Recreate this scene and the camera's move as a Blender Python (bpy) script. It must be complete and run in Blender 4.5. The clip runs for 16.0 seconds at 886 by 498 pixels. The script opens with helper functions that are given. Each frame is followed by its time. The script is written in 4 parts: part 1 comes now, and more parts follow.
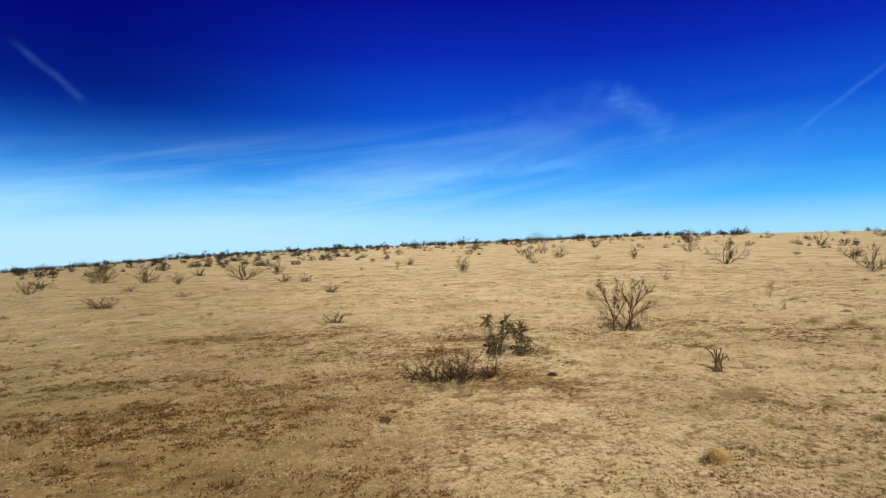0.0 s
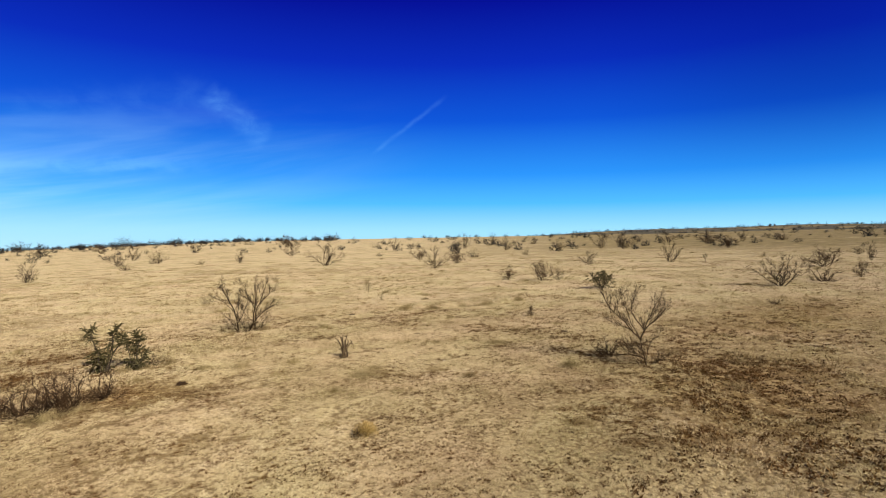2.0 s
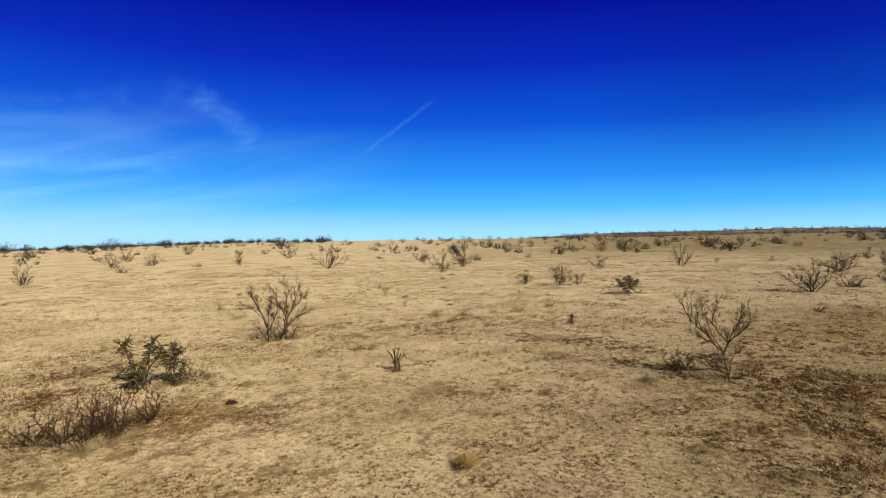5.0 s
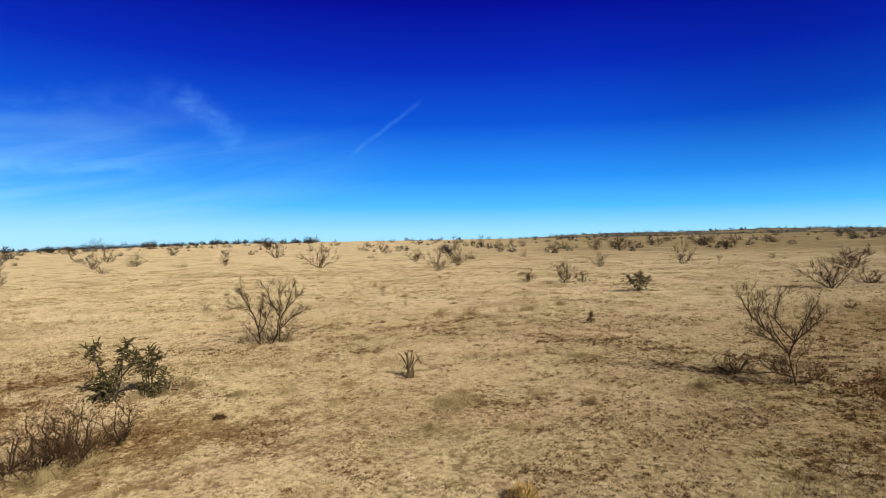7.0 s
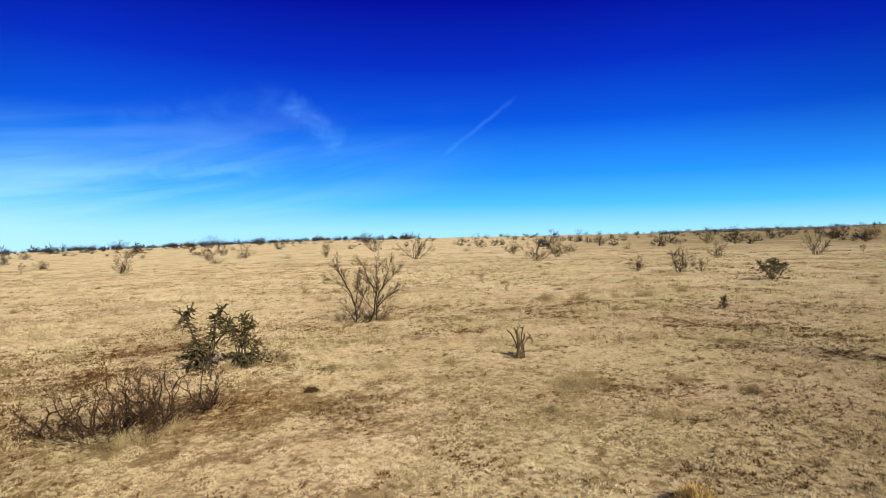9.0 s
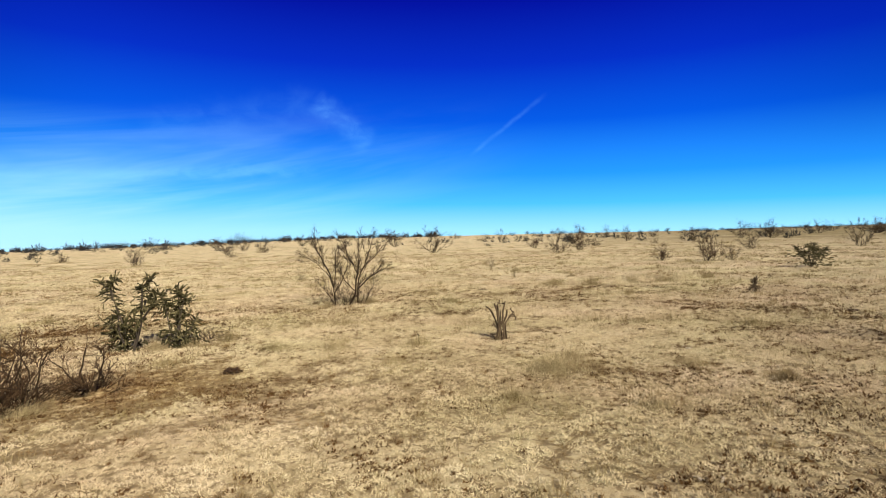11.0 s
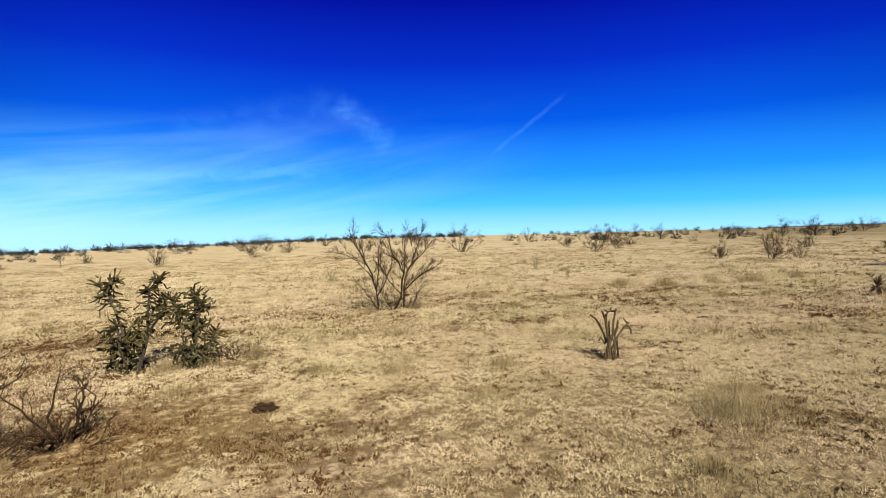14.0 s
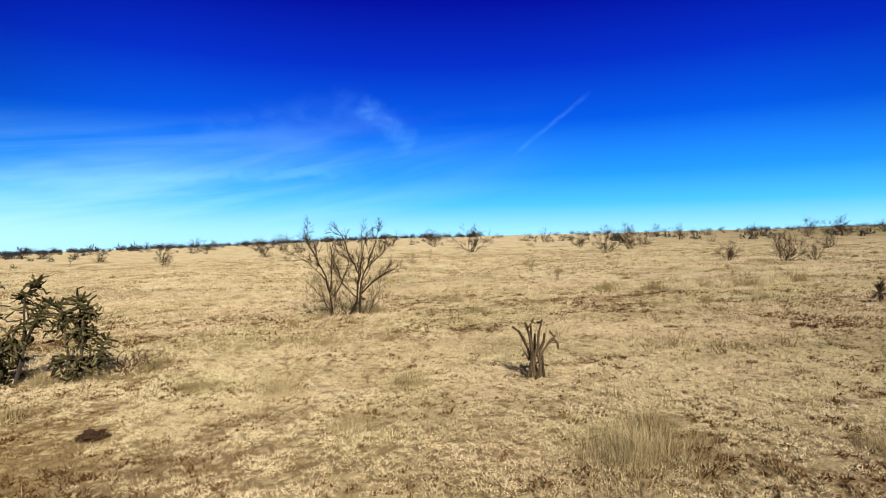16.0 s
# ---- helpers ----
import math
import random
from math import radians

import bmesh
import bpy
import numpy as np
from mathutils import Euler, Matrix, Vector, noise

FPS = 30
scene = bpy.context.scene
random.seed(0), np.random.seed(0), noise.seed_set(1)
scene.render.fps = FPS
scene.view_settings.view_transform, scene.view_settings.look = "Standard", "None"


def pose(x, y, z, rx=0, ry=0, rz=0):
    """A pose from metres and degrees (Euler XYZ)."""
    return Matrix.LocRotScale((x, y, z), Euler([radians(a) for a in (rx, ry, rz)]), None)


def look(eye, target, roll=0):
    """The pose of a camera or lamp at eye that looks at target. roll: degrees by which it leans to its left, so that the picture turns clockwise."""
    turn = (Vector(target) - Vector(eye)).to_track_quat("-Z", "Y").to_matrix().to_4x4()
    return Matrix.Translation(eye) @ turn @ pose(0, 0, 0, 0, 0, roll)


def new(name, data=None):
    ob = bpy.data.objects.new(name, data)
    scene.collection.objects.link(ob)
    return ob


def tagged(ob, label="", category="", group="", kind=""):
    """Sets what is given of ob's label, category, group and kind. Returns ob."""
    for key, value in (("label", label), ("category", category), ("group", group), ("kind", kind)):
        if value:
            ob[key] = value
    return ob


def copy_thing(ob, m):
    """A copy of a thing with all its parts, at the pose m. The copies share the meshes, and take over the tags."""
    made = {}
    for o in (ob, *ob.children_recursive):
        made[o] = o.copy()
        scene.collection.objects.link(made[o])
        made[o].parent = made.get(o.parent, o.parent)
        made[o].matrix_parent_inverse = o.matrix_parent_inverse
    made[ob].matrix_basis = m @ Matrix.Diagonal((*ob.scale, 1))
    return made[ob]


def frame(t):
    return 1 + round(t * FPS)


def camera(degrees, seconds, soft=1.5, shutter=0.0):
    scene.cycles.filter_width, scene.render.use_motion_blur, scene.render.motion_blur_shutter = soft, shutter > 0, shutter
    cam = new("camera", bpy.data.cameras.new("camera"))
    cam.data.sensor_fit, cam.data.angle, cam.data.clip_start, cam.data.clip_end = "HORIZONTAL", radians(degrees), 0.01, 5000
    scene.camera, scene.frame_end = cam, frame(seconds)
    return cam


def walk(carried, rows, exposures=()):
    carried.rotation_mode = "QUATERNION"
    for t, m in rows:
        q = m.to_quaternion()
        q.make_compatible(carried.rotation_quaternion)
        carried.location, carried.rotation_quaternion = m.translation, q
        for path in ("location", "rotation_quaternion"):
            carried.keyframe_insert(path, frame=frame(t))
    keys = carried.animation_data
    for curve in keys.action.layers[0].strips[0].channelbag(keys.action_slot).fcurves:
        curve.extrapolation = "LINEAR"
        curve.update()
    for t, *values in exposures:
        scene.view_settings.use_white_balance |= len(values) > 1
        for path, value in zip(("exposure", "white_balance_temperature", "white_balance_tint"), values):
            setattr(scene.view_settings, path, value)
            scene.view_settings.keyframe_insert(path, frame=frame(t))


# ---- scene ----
# camera: seconds, eye, yaw to the left of +y, pitch up, roll
cam = camera(76.0, 16.0, soft=0.5)
PATH = [
    (0, -0.187, 0.31, 4.404, -1.666, -1.005, -0.182),
    (0.5, -0.754, 0.607, 4.31, -1.045, -1.014, -0.293),
    (1, -0.997, 0.721, 4.224, -11.381, -0.908, -0.288),
    (1.5, -1.023, 0.683, 4.18, -29.807, -0.678, -0.203),
    (2, -1.045, 0.861, 4.1, -40.62, -0.508, -0.18),
    (2.5, -1.313, 1.238, 4.057, -41.602, -0.474, -0.154),
    (3, -1.63, 1.666, 4.002, -41.403, -0.418, -0.193),
    (3.5, -1.835, 1.893, 4.101, -41.195, -0.409, -0.154),
    (4, -1.964, 2.182, 4.329, -41.409, -0.301, -0.146),
    (4.2, -1.970, 2.345, 4.390, -41.37, -0.300, -0.060),
    (6.3, -1.368, 4.776, 3.853, -42.85, -0.220, -0.120),
    (6.5, -1.262, 4.963, 3.859, -42.951, -0.191, -0.184),
    (7, -1.073, 5.379, 3.864, -42.987, -0.197, -0.166),
    (7.5, -0.894, 5.821, 3.747, -39.51, -0.223, -0.228),
    (8, -0.887, 5.962, 3.571, -34.691, -0.384, -0.296),
    (8.5, -0.608, 6.487, 3.184, -33.667, -0.378, -0.252),
    (9, -0.226, 6.996, 3.029, -33.522, -0.395, -0.208),
    (9.2, -0.010, 7.200, 2.977, -33.55, -0.390, -0.160),
    (11.3, 2.220, 8.320, 2.190, -30.30, -0.460, -0.240),
    (11.5, 2.386, 8.512, 2.179, -30.137, -0.46, -0.247),
    (12, 2.648, 9.021, 2.156, -29.859, -0.453, -0.316),
    (12.5, 2.64, 9.557, 2.149, -29.498, -0.455, -0.257),
    (13, 2.385, 10.127, 2.144, -29.281, -0.459, -0.247),
    (13.5, 2.121, 10.597, 2.121, -28.954, -0.442, -0.371),
    (14, 2.346, 10.825, 2.096, -28.618, -0.419, -0.418),
    (14.5, 3.091, 10.686, 2.111, -28.598, -0.426, -0.392),
    (15, 3.709, 10.621, 2.105, -28.356, -0.406, -0.397),
    (15.5, 4.044, 10.713, 2.112, -27.969, -0.429, -0.293),
    (16, 4.232, 10.978, 2.102, -26.351, -0.396, -0.313),
]
walk(cam, [(t, pose(x, y, z, 90 + pitch, 0, yaw) @ pose(0, 0, 0, 0, 0, roll)) for t, x, y, z, yaw, pitch, roll in PATH],
     exposures=[(0.0, 0.34, 6850, 10), (1.0, 0.40, 6850, 10), (2.0, 0.47, 6850, 10), (4.0, 0.44, 6850, 10), (7.0, 0.46, 6800, 10), (9.0, 0.58, 6650, 10), (11.5, 0.63, 6540, 8), (16.0, 0.67, 6550, 8)])

# ---- light ----
SUN_HEIGHT, SUN_TURN = 35.0, 186.0  # degrees above the plain; compass turn from +y, clockwise
sun = new("sun", bpy.data.lights.new("sun", "SUN"))
sun.data.energy, sun.data.angle, sun.data.color = 5.0, radians(0.55), (1.0, 0.94, 0.80)
sun_way = Vector((math.sin(radians(SUN_TURN)) * math.cos(radians(SUN_HEIGHT)), math.cos(radians(SUN_TURN)) * math.cos(radians(SUN_HEIGHT)), math.sin(radians(SUN_HEIGHT))))
sun.matrix_world = look(sun_way * 50, (0, 0, 0))


class Nodes:
    """Small helper to wire shader nodes."""

    def __init__(self, tree):
        self.tree = tree
        tree.nodes.clear()

    def add(self, kind, values=None, **settings):
        n = self.tree.nodes.new(kind)
        for k, v in settings.items():
            setattr(n, k, v)
        for k, v in (values or {}).items():
            if isinstance(v, bpy.types.NodeSocket):
                self.tree.links.new(v, n.inputs[k])
            else:
                n.inputs[k].default_value = v
        return n

    def math(self, op, a, b=0.0, c=0.0, clamp=False):
        return self.add("ShaderNodeMath", {0: a, 1: b, 2: c}, operation=op, use_clamp=clamp).outputs[0]

    def vec(self, op, a, b=(0, 0, 0), out=0):
        return self.add("ShaderNodeVectorMath", {0: a, 1: b}, operation=op).outputs[out]

    def ramp(self, fac, stops, smooth=False):
        n = self.add("ShaderNodeValToRGB", {0: fac})
        n.color_ramp.interpolation = "EASE" if smooth else "LINEAR"
        e = n.color_ramp.elements
        while len(e) < len(stops):
            e.new(0.5)
        for el, (p, c) in zip(e, stops):
            el.position = p
            el.color = (*c, 1) if isinstance(c, tuple) else (c, c, c, 1)
        return n.outputs[0]

    def noise(self, vector, scale, detail=4.0, rough=0.55, distort=0.0):
        return self.add("ShaderNodeTexNoise", {"Vector": vector, "Scale": scale, "Detail": detail, "Roughness": rough, "Distortion": distort}).outputs[0]

    def mix(self, fac, a, b, blend="MIX"):
        n = self.add("ShaderNodeMix", data_type="RGBA", blend_type=blend)
        for k, v in ((0, fac), (6, a), (7, b)):
            if isinstance(v, bpy.types.NodeSocket):
                self.tree.links.new(v, n.inputs[k])
            else:
                n.inputs[k].default_value = (*v, 1) if isinstance(v, tuple) else v
        return n.outputs[2]


def smooth_range(n, v, a, b):
    return n.add("ShaderNodeMapRange", {0: v, 1: a, 2: b, 3: 0.0, 4: 1.0}, interpolation_type="SMOOTHSTEP").outputs[0]


world = bpy.data.worlds.new("sky")
scene.world = world
world.use_nodes = True
n = Nodes(world.node_tree)
way = n.add("ShaderNodeTexCoord").outputs["Generated"]
axes = n.add("ShaderNodeSeparateXYZ", {0: way})
up = axes.outputs[2]
nishita = n.add("ShaderNodeTexSky", sky_type="NISHITA", sun_disc=False, sun_elevation=radians(SUN_HEIGHT), sun_rotation=radians(SUN_TURN), air_density=1.0, dust_density=0.3, ozone_density=3.0).outputs[0]
deep = n.ramp(up, [(0.0, (0.30, 0.60, 0.82)), (0.025, (0.25, 0.57, 0.83)), (0.07, (0.055, 0.385, 0.83)), (0.12, (0.012, 0.225, 0.75)), (0.21, (0.0, 0.070, 0.54)),
                   (0.30, (0.0, 0.018, 0.385)), (0.39, (0.0, 0.003, 0.24)), (0.5, (0.0, 0.0, 0.12)), (0.65, (0.002, 0.002, 0.04)), (1.0, (0.004, 0.004, 0.015))])
bear = n.math("ARCTAN2", n.math("MULTIPLY", axes.outputs[0], -1.0), axes.outputs[1])  # radians to the left of +y
flat = n.add("ShaderNodeCombineXYZ", {0: bear, 1: n.math("SUBTRACT", up, n.math("MULTIPLY", bear, -0.17)), 2: 0.0}).outputs[0]
streak = n.noise(n.vec("MULTIPLY", flat, (1.5, 13.0, 1.0)), 1.0, 5.0, 0.58, 0.45)
soft_cloud = n.noise(n.vec("MULTIPLY", flat, (2.6, 7.0, 1.0)), 1.2, 4.0, 0.5, 0.4)
slant = n.math("ADD", up, n.math("MULTIPLY", bear, 0.10))
band = n.math("MULTIPLY", smooth_range(n, up, -0.03, 0.03), smooth_range(n, slant, 0.22, 0.09))
leftward = smooth_range(n, bear, -0.75, 0.55)
cirrus = n.math("MULTIPLY", n.math("MULTIPLY", smooth_range(n, streak, 0.38, 0.70), band), leftward)
veil = n.math("MULTIPLY", n.math("MULTIPLY", smooth_range(n, soft_cloud, 0.35, 0.75), smooth_range(n, up, 0.19, 0.08)), smooth_range(n, bear, -0.7, 0.3))
cover = n.math("ADD", n.math("MULTIPLY", cirrus, 0.80), n.math("MULTIPLY", veil, 0.14))
haze = n.math("MULTIPLY", smooth_range(n, up, 0.13, -0.02), smooth_range(n, bear, -0.45, 0.6))


def streamer(a, b, width, fray, strength):
    """A thin cloud between two sky directions."""
    a, b = Vector(a).normalized(), Vector(b).normalized()
    side = a.cross(b).normalized()
    mid = (a + b).normalized()
    along = side.cross(mid)
    half = (b - a).length / 2
    wobble = n.math("MULTIPLY", n.math("SUBTRACT", n.noise(way, 30.0, 3.0), 0.5), fray)
    off = n.math("ABSOLUTE", n.math("ADD", n.vec("DOT_PRODUCT", way, tuple(side), 1), wobble))
    far = n.math("ABSOLUTE", n.vec("DOT_PRODUCT", way, tuple(along), 1))
    front = n.math("GREATER_THAN", n.vec("DOT_PRODUCT", way, tuple(mid), 1), 0.5)
    body = n.math("MULTIPLY", n.math("POWER", smooth_range(n, off, width, 0.0), 1.5), smooth_range(n, far, half * 1.1, half * 0.75))
    grain = n.math("ADD", 0.35, n.math("MULTIPLY", smooth_range(n, n.noise(n.vec("MULTIPLY", way, (1, 1, 1.6)), 26.0, 4.0, 0.55, 0.6), 0.30, 0.70), 0.65))
    return n.math("MULTIPLY", n.math("MULTIPLY", n.math("MULTIPLY", body, grain), front), strength)


wisps = 0.0
for piece in (streamer((0.545, 0.824, 0.154), (0.634, 0.732, 0.250), 0.007, 0.006, 0.12),
              streamer((-0.560, 0.785, 0.272), (-0.494, 0.845, 0.200), 0.010, 0.010, 0.08),
              streamer((0.300, 0.925, 0.240), (0.392, 0.903, 0.172), 0.034, 0.030, 0.22),
              streamer((0.05, 0.97, 0.175), (0.31, 0.92, 0.238), 0.05, 0.03, 0.07),
              streamer((-0.60, 0.80, 0.030), (0.31, 0.945, 0.128), 0.022, 0.012, 0.36)):
    wisps = n.math("ADD", wisps, piece)
blue = n.mix(0.0006, deep, nishita)
# Darker blue high up towards the left and the right.
side_dark = n.math("MULTIPLY", smooth_range(n, bear, -0.05, 0.55), smooth_range(n, up, 0.05, 0.25))
side_dark = n.math("ADD", side_dark, n.math("MULTIPLY", n.math("MULTIPLY", smooth_range(n, bear, -0.90, -1.35), smooth_range(n, up, 0.03, 0.25)), 0.42))
blue = n.mix(n.math("MULTIPLY", side_dark, 0.84), blue, (0.0, 0.0005, 0.12))
sky_colour = n.mix(n.math("MINIMUM", cover, 0.85), blue, (0.34, 0.62, 0.94))
sky_colour = n.mix(n.math("MULTIPLY", haze, 0.46), sky_colour, (0.47, 0.72, 0.92))
sky_colour = n.mix(n.math("MINIMUM", wisps, 0.8), sky_colour, (0.15, 0.47, 0.95))
sunward = n.math("MULTIPLY", smooth_range(n, axes.outputs[1], 0.05, -0.6), 0.85)
sky_colour = n.mix(sunward, sky_colour, (0.085, 0.068, 0.050))
back = n.add("ShaderNodeBackground", {0: sky_colour, 1: 1.0})
n.add("ShaderNodeOutputWorld", {0: back.outputs[0]})


# ---- materials ----
def material(name):
    m = bpy.data.materials.new(name)
    m.use_nodes = True
    return m, Nodes(m.node_tree)


def finish(n, colour, rough=0.9, bump=None, strength=0.4, distance=0.02, glow=0.0, matt=0.5):
    values = {"Base Color": colour, "Roughness": rough, "Specular IOR Level": 0.12, "Diffuse Roughness": matt}
    if bump is not None:
        values["Normal"] = n.add("ShaderNodeBump", {"Strength": strength, "Distance": distance, "Height": bump}).outputs[0]
    b = n.add("ShaderNodeBsdfPrincipled", values)
    out = b.outputs[0]
    if glow:
        t = n.add("ShaderNodeBsdfTranslucent", {"Color": colour})
        out = n.add("ShaderNodeMixShader", {0: glow, 1: out, 2: t.outputs[0]}).outputs[0]
    n.add("ShaderNodeOutputMaterial", {0: out})


def plant_material(name, dark, mid, light, scale=14.0, rough=0.9, glow=0.0, bump=0.35):
    """Colours vary piece by piece and along each piece."""
    m, n = material(name)
    geo = n.add("ShaderNodeNewGeometry")
    info = n.add("ShaderNodeObjectInfo")
    own = n.math("FRACT", n.math("ADD", geo.outputs["Random Per Island"], info.outputs["Random"]))
    grain = n.noise(geo.outputs["Position"], scale, 4.0, 0.6)
    fac = n.math("ADD", n.math("MULTIPLY", own, 0.55), n.math("MULTIPLY", grain, 0.45))
    colour = n.ramp(fac, [(0.15, dark), (0.5, mid), (0.88, light)])
    finish(n, colour, rough, n.noise(geo.outputs["Position"], scale * 6, 3.0), bump, 0.01, glow)
    return m


BARK = plant_material("mesquite_bark", (0.012, 0.007, 0.004), (0.033, 0.020, 0.011), (0.080, 0.052, 0.030))
TWIG = plant_material("mesquite_twig", (0.010, 0.006, 0.003), (0.030, 0.018, 0.009), (0.080, 0.051, 0.028))
RED_TWIG = plant_material("russet_twig", (0.016, 0.008, 0.004), (0.046, 0.025, 0.012), (0.100, 0.060, 0.031))
LOW_TWIG = plant_material("low_shrub_twig", (0.017, 0.010, 0.006), (0.044, 0.027, 0.014), (0.10, 0.065, 0.036))
GREY_TWIG = plant_material("grey_brush", (0.10, 0.075, 0.045), (0.19, 0.15, 0.09), (0.30, 0.24, 0.15))
CHOLLA = plant_material("cholla_joint", (0.016, 0.014, 0.005), (0.050, 0.042, 0.017), (0.19, 0.156, 0.080), 40.0, bump=0.9)
CHOLLA_WOOD = plant_material("cholla_wood", (0.03, 0.022, 0.018), (0.065, 0.05, 0.038), (0.13, 0.10, 0.075), 30.0, bump=0.8)
DEAD_CHOLLA = plant_material("withered_cholla", (0.030, 0.019, 0.011), (0.090, 0.061, 0.036), (0.20, 0.145, 0.09), 30.0, bump=0.9)
YUCCA = plant_material("yucca_leaf", (0.030, 0.019, 0.011), (0.085, 0.058, 0.034), (0.19, 0.14, 0.085))
YELLOW = plant_material("snakeweed", (0.22, 0.14, 0.045), (0.42, 0.29, 0.105), (0.58, 0.43, 0.19), glow=0.2)
DARK_LITTER = plant_material("dark_litter", (0.020, 0.011, 0.007), (0.052, 0.031, 0.018), (0.12, 0.078, 0.045))
STONE = plant_material("pale_stone", (0.20, 0.16, 0.115), (0.36, 0.30, 0.23), (0.56, 0.49, 0.40))
# Greyed rather than brown: the haze of distance is put into this colour.
FAR_WOOD = plant_material("far_scrub", (0.008, 0.008, 0.009), (0.018, 0.018, 0.018), (0.045, 0.040, 0.034), 0.6, bump=0.1)


def hue_drift(n, place, colour):
    """Slow drift between a pinkish and an olive cast."""
    drift = n.noise(n.vec("ADD", place, (3.0, 91.0, 0.0)), 0.28, 4.0, 0.6, 0.5)
    return n.mix(1.0, colour, n.ramp(drift, [(0.36, (1.03, 0.99, 0.985)), (0.64, (0.955, 0.99, 0.89))]), "MULTIPLY")


def grass_material(name, dark, mid, light, glow):
    """Dry grass: the tone runs clump by clump, with a little drift from blade to blade."""
    m, n = material(name)
    geo = n.add("ShaderNodeNewGeometry")
    place = geo.outputs["Position"]
    tone = n.add("ShaderNodeAttribute", attribute_name="tone").outputs["Fac"]
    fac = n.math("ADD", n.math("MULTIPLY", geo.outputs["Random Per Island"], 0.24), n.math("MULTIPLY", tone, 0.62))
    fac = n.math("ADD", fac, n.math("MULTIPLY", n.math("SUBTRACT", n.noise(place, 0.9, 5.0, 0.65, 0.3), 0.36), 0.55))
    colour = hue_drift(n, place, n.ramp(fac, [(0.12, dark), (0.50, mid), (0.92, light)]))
    finish(n, colour, 0.85, None, glow=glow, matt=0.7)
    return m


STRAW = grass_material("straw_grass", (0.295, 0.222, 0.131), (0.60, 0.487, 0.323), (0.735, 0.635, 0.475), 0.12)
OLIVE = grass_material("grey_olive_grass", (0.075, 0.055, 0.027), (0.25, 0.19, 0.10), (0.50, 0.40, 0.245), 0.12)
WISP = grass_material("wispy_grass", (0.10, 0.072, 0.036), (0.25, 0.188, 0.098), (0.46, 0.365, 0.215), 0.15)
THATCH = grass_material("dead_thatch", (0.022, 0.010, 0.003), (0.076, 0.037, 0.012), (0.180, 0.102, 0.040), 0.0)
RUSSET = grass_material("rusty_thatch", (0.040, 0.020, 0.007), (0.132, 0.077, 0.030), (0.30, 0.195, 0.090), 0.0)

m, n = material("plain_soil")
GROUND = m
geo = n.add("ShaderNodeNewGeometry")
place = geo.outputs["Position"]
stain_shade = n.add("ShaderNodeAttribute", attribute_name="stain_shade").outputs["Fac"]
streaky = n.noise(place, 0.22, 5.0, 0.6, 0.6)
patchy = n.noise(place, 1.1, 6.0, 0.65, 0.4)
clumpy = n.noise(place, 4.5, 5.0, 0.7, 0.2)
fine = n.noise(place, 17.0, 5.0, 0.75)
grit = n.noise(place, 60.0, 3.0, 0.7)
tone = n.math("ADD", n.math("MULTIPLY", clumpy, 0.42), n.math("MULTIPLY", fine, 0.58))
colour = n.ramp(tone, [(0.35, (0.20, 0.150, 0.082)), (0.42, (0.345, 0.272, 0.168)), (0.50, (0.435, 0.353, 0.232)), (0.62, (0.52, 0.435, 0.31))])
colour = hue_drift(n, place, colour)
green = n.math("MULTIPLY", smooth_range(n, streaky, 0.46, 0.64), 0.50)
colour = n.mix(green, colour, (0.24, 0.19, 0.095))
where = n.math("ADD", n.math("MULTIPLY", patchy, 0.60), n.math("MULTIPLY", streaky, 0.40))
mottle = n.math("MULTIPLY", smooth_range(n, n.noise(n.vec("ADD", place, (40.0, 13.0, 0.0)), 0.85, 6.0, 0.74, 0.3), 0.52, 0.64), 0.50)
colour = n.mix(mottle, colour, n.ramp(fine, [(0.35, (0.12, 0.09, 0.043)), (0.65, (0.29, 0.225, 0.12))]))
# Near-black soil for the gaps: shade between tufts is put into its colour.
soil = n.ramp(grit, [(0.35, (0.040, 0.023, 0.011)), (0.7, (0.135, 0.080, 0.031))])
worn_dim = n.add("ShaderNodeAttribute", attribute_name="worn_dim").outputs["Fac"]
thin = n.math("ADD", n.math("MULTIPLY", smooth_range(n, where, 0.42, 0.60), 0.11), n.math("MULTIPLY", n.math("MAXIMUM", stain_shade, worn_dim), 0.11))
bent = n.vec("ADD", place, n.vec("MULTIPLY", n.add("ShaderNodeTexNoise", {"Vector": place, "Scale": 6.0, "Detail": 3.0}).outputs["Color"], (0.10, 0.10, 0.0)))
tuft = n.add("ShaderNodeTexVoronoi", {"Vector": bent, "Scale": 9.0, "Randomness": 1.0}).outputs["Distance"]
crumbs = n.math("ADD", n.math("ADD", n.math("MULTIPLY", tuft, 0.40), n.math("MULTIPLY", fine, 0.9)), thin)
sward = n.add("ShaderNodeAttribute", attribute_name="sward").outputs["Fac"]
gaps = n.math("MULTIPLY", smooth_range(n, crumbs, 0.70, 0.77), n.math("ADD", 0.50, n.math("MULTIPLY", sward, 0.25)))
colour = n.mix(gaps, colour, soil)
litter = n.math("MULTIPLY", stain_shade, smooth_range(n, n.math("ADD", n.math("MULTIPLY", clumpy, 0.6), n.math("MULTIPLY", fine, 0.4)), 0.52, 0.45))
colour = n.mix(n.math("MULTIPLY", litter, 0.45), colour, n.ramp(fine, [(0.38, (0.055, 0.028, 0.013)), (0.62, (0.19, 0.115, 0.058))]))
# Ground under the grass is darkened in colour too, for shade between blades.
colour = n.mix(n.math("MULTIPLY", sward, 0.32), colour, n.ramp(grit, [(0.3, (0.085, 0.056, 0.028)), (0.7, (0.29, 0.208, 0.114))]))
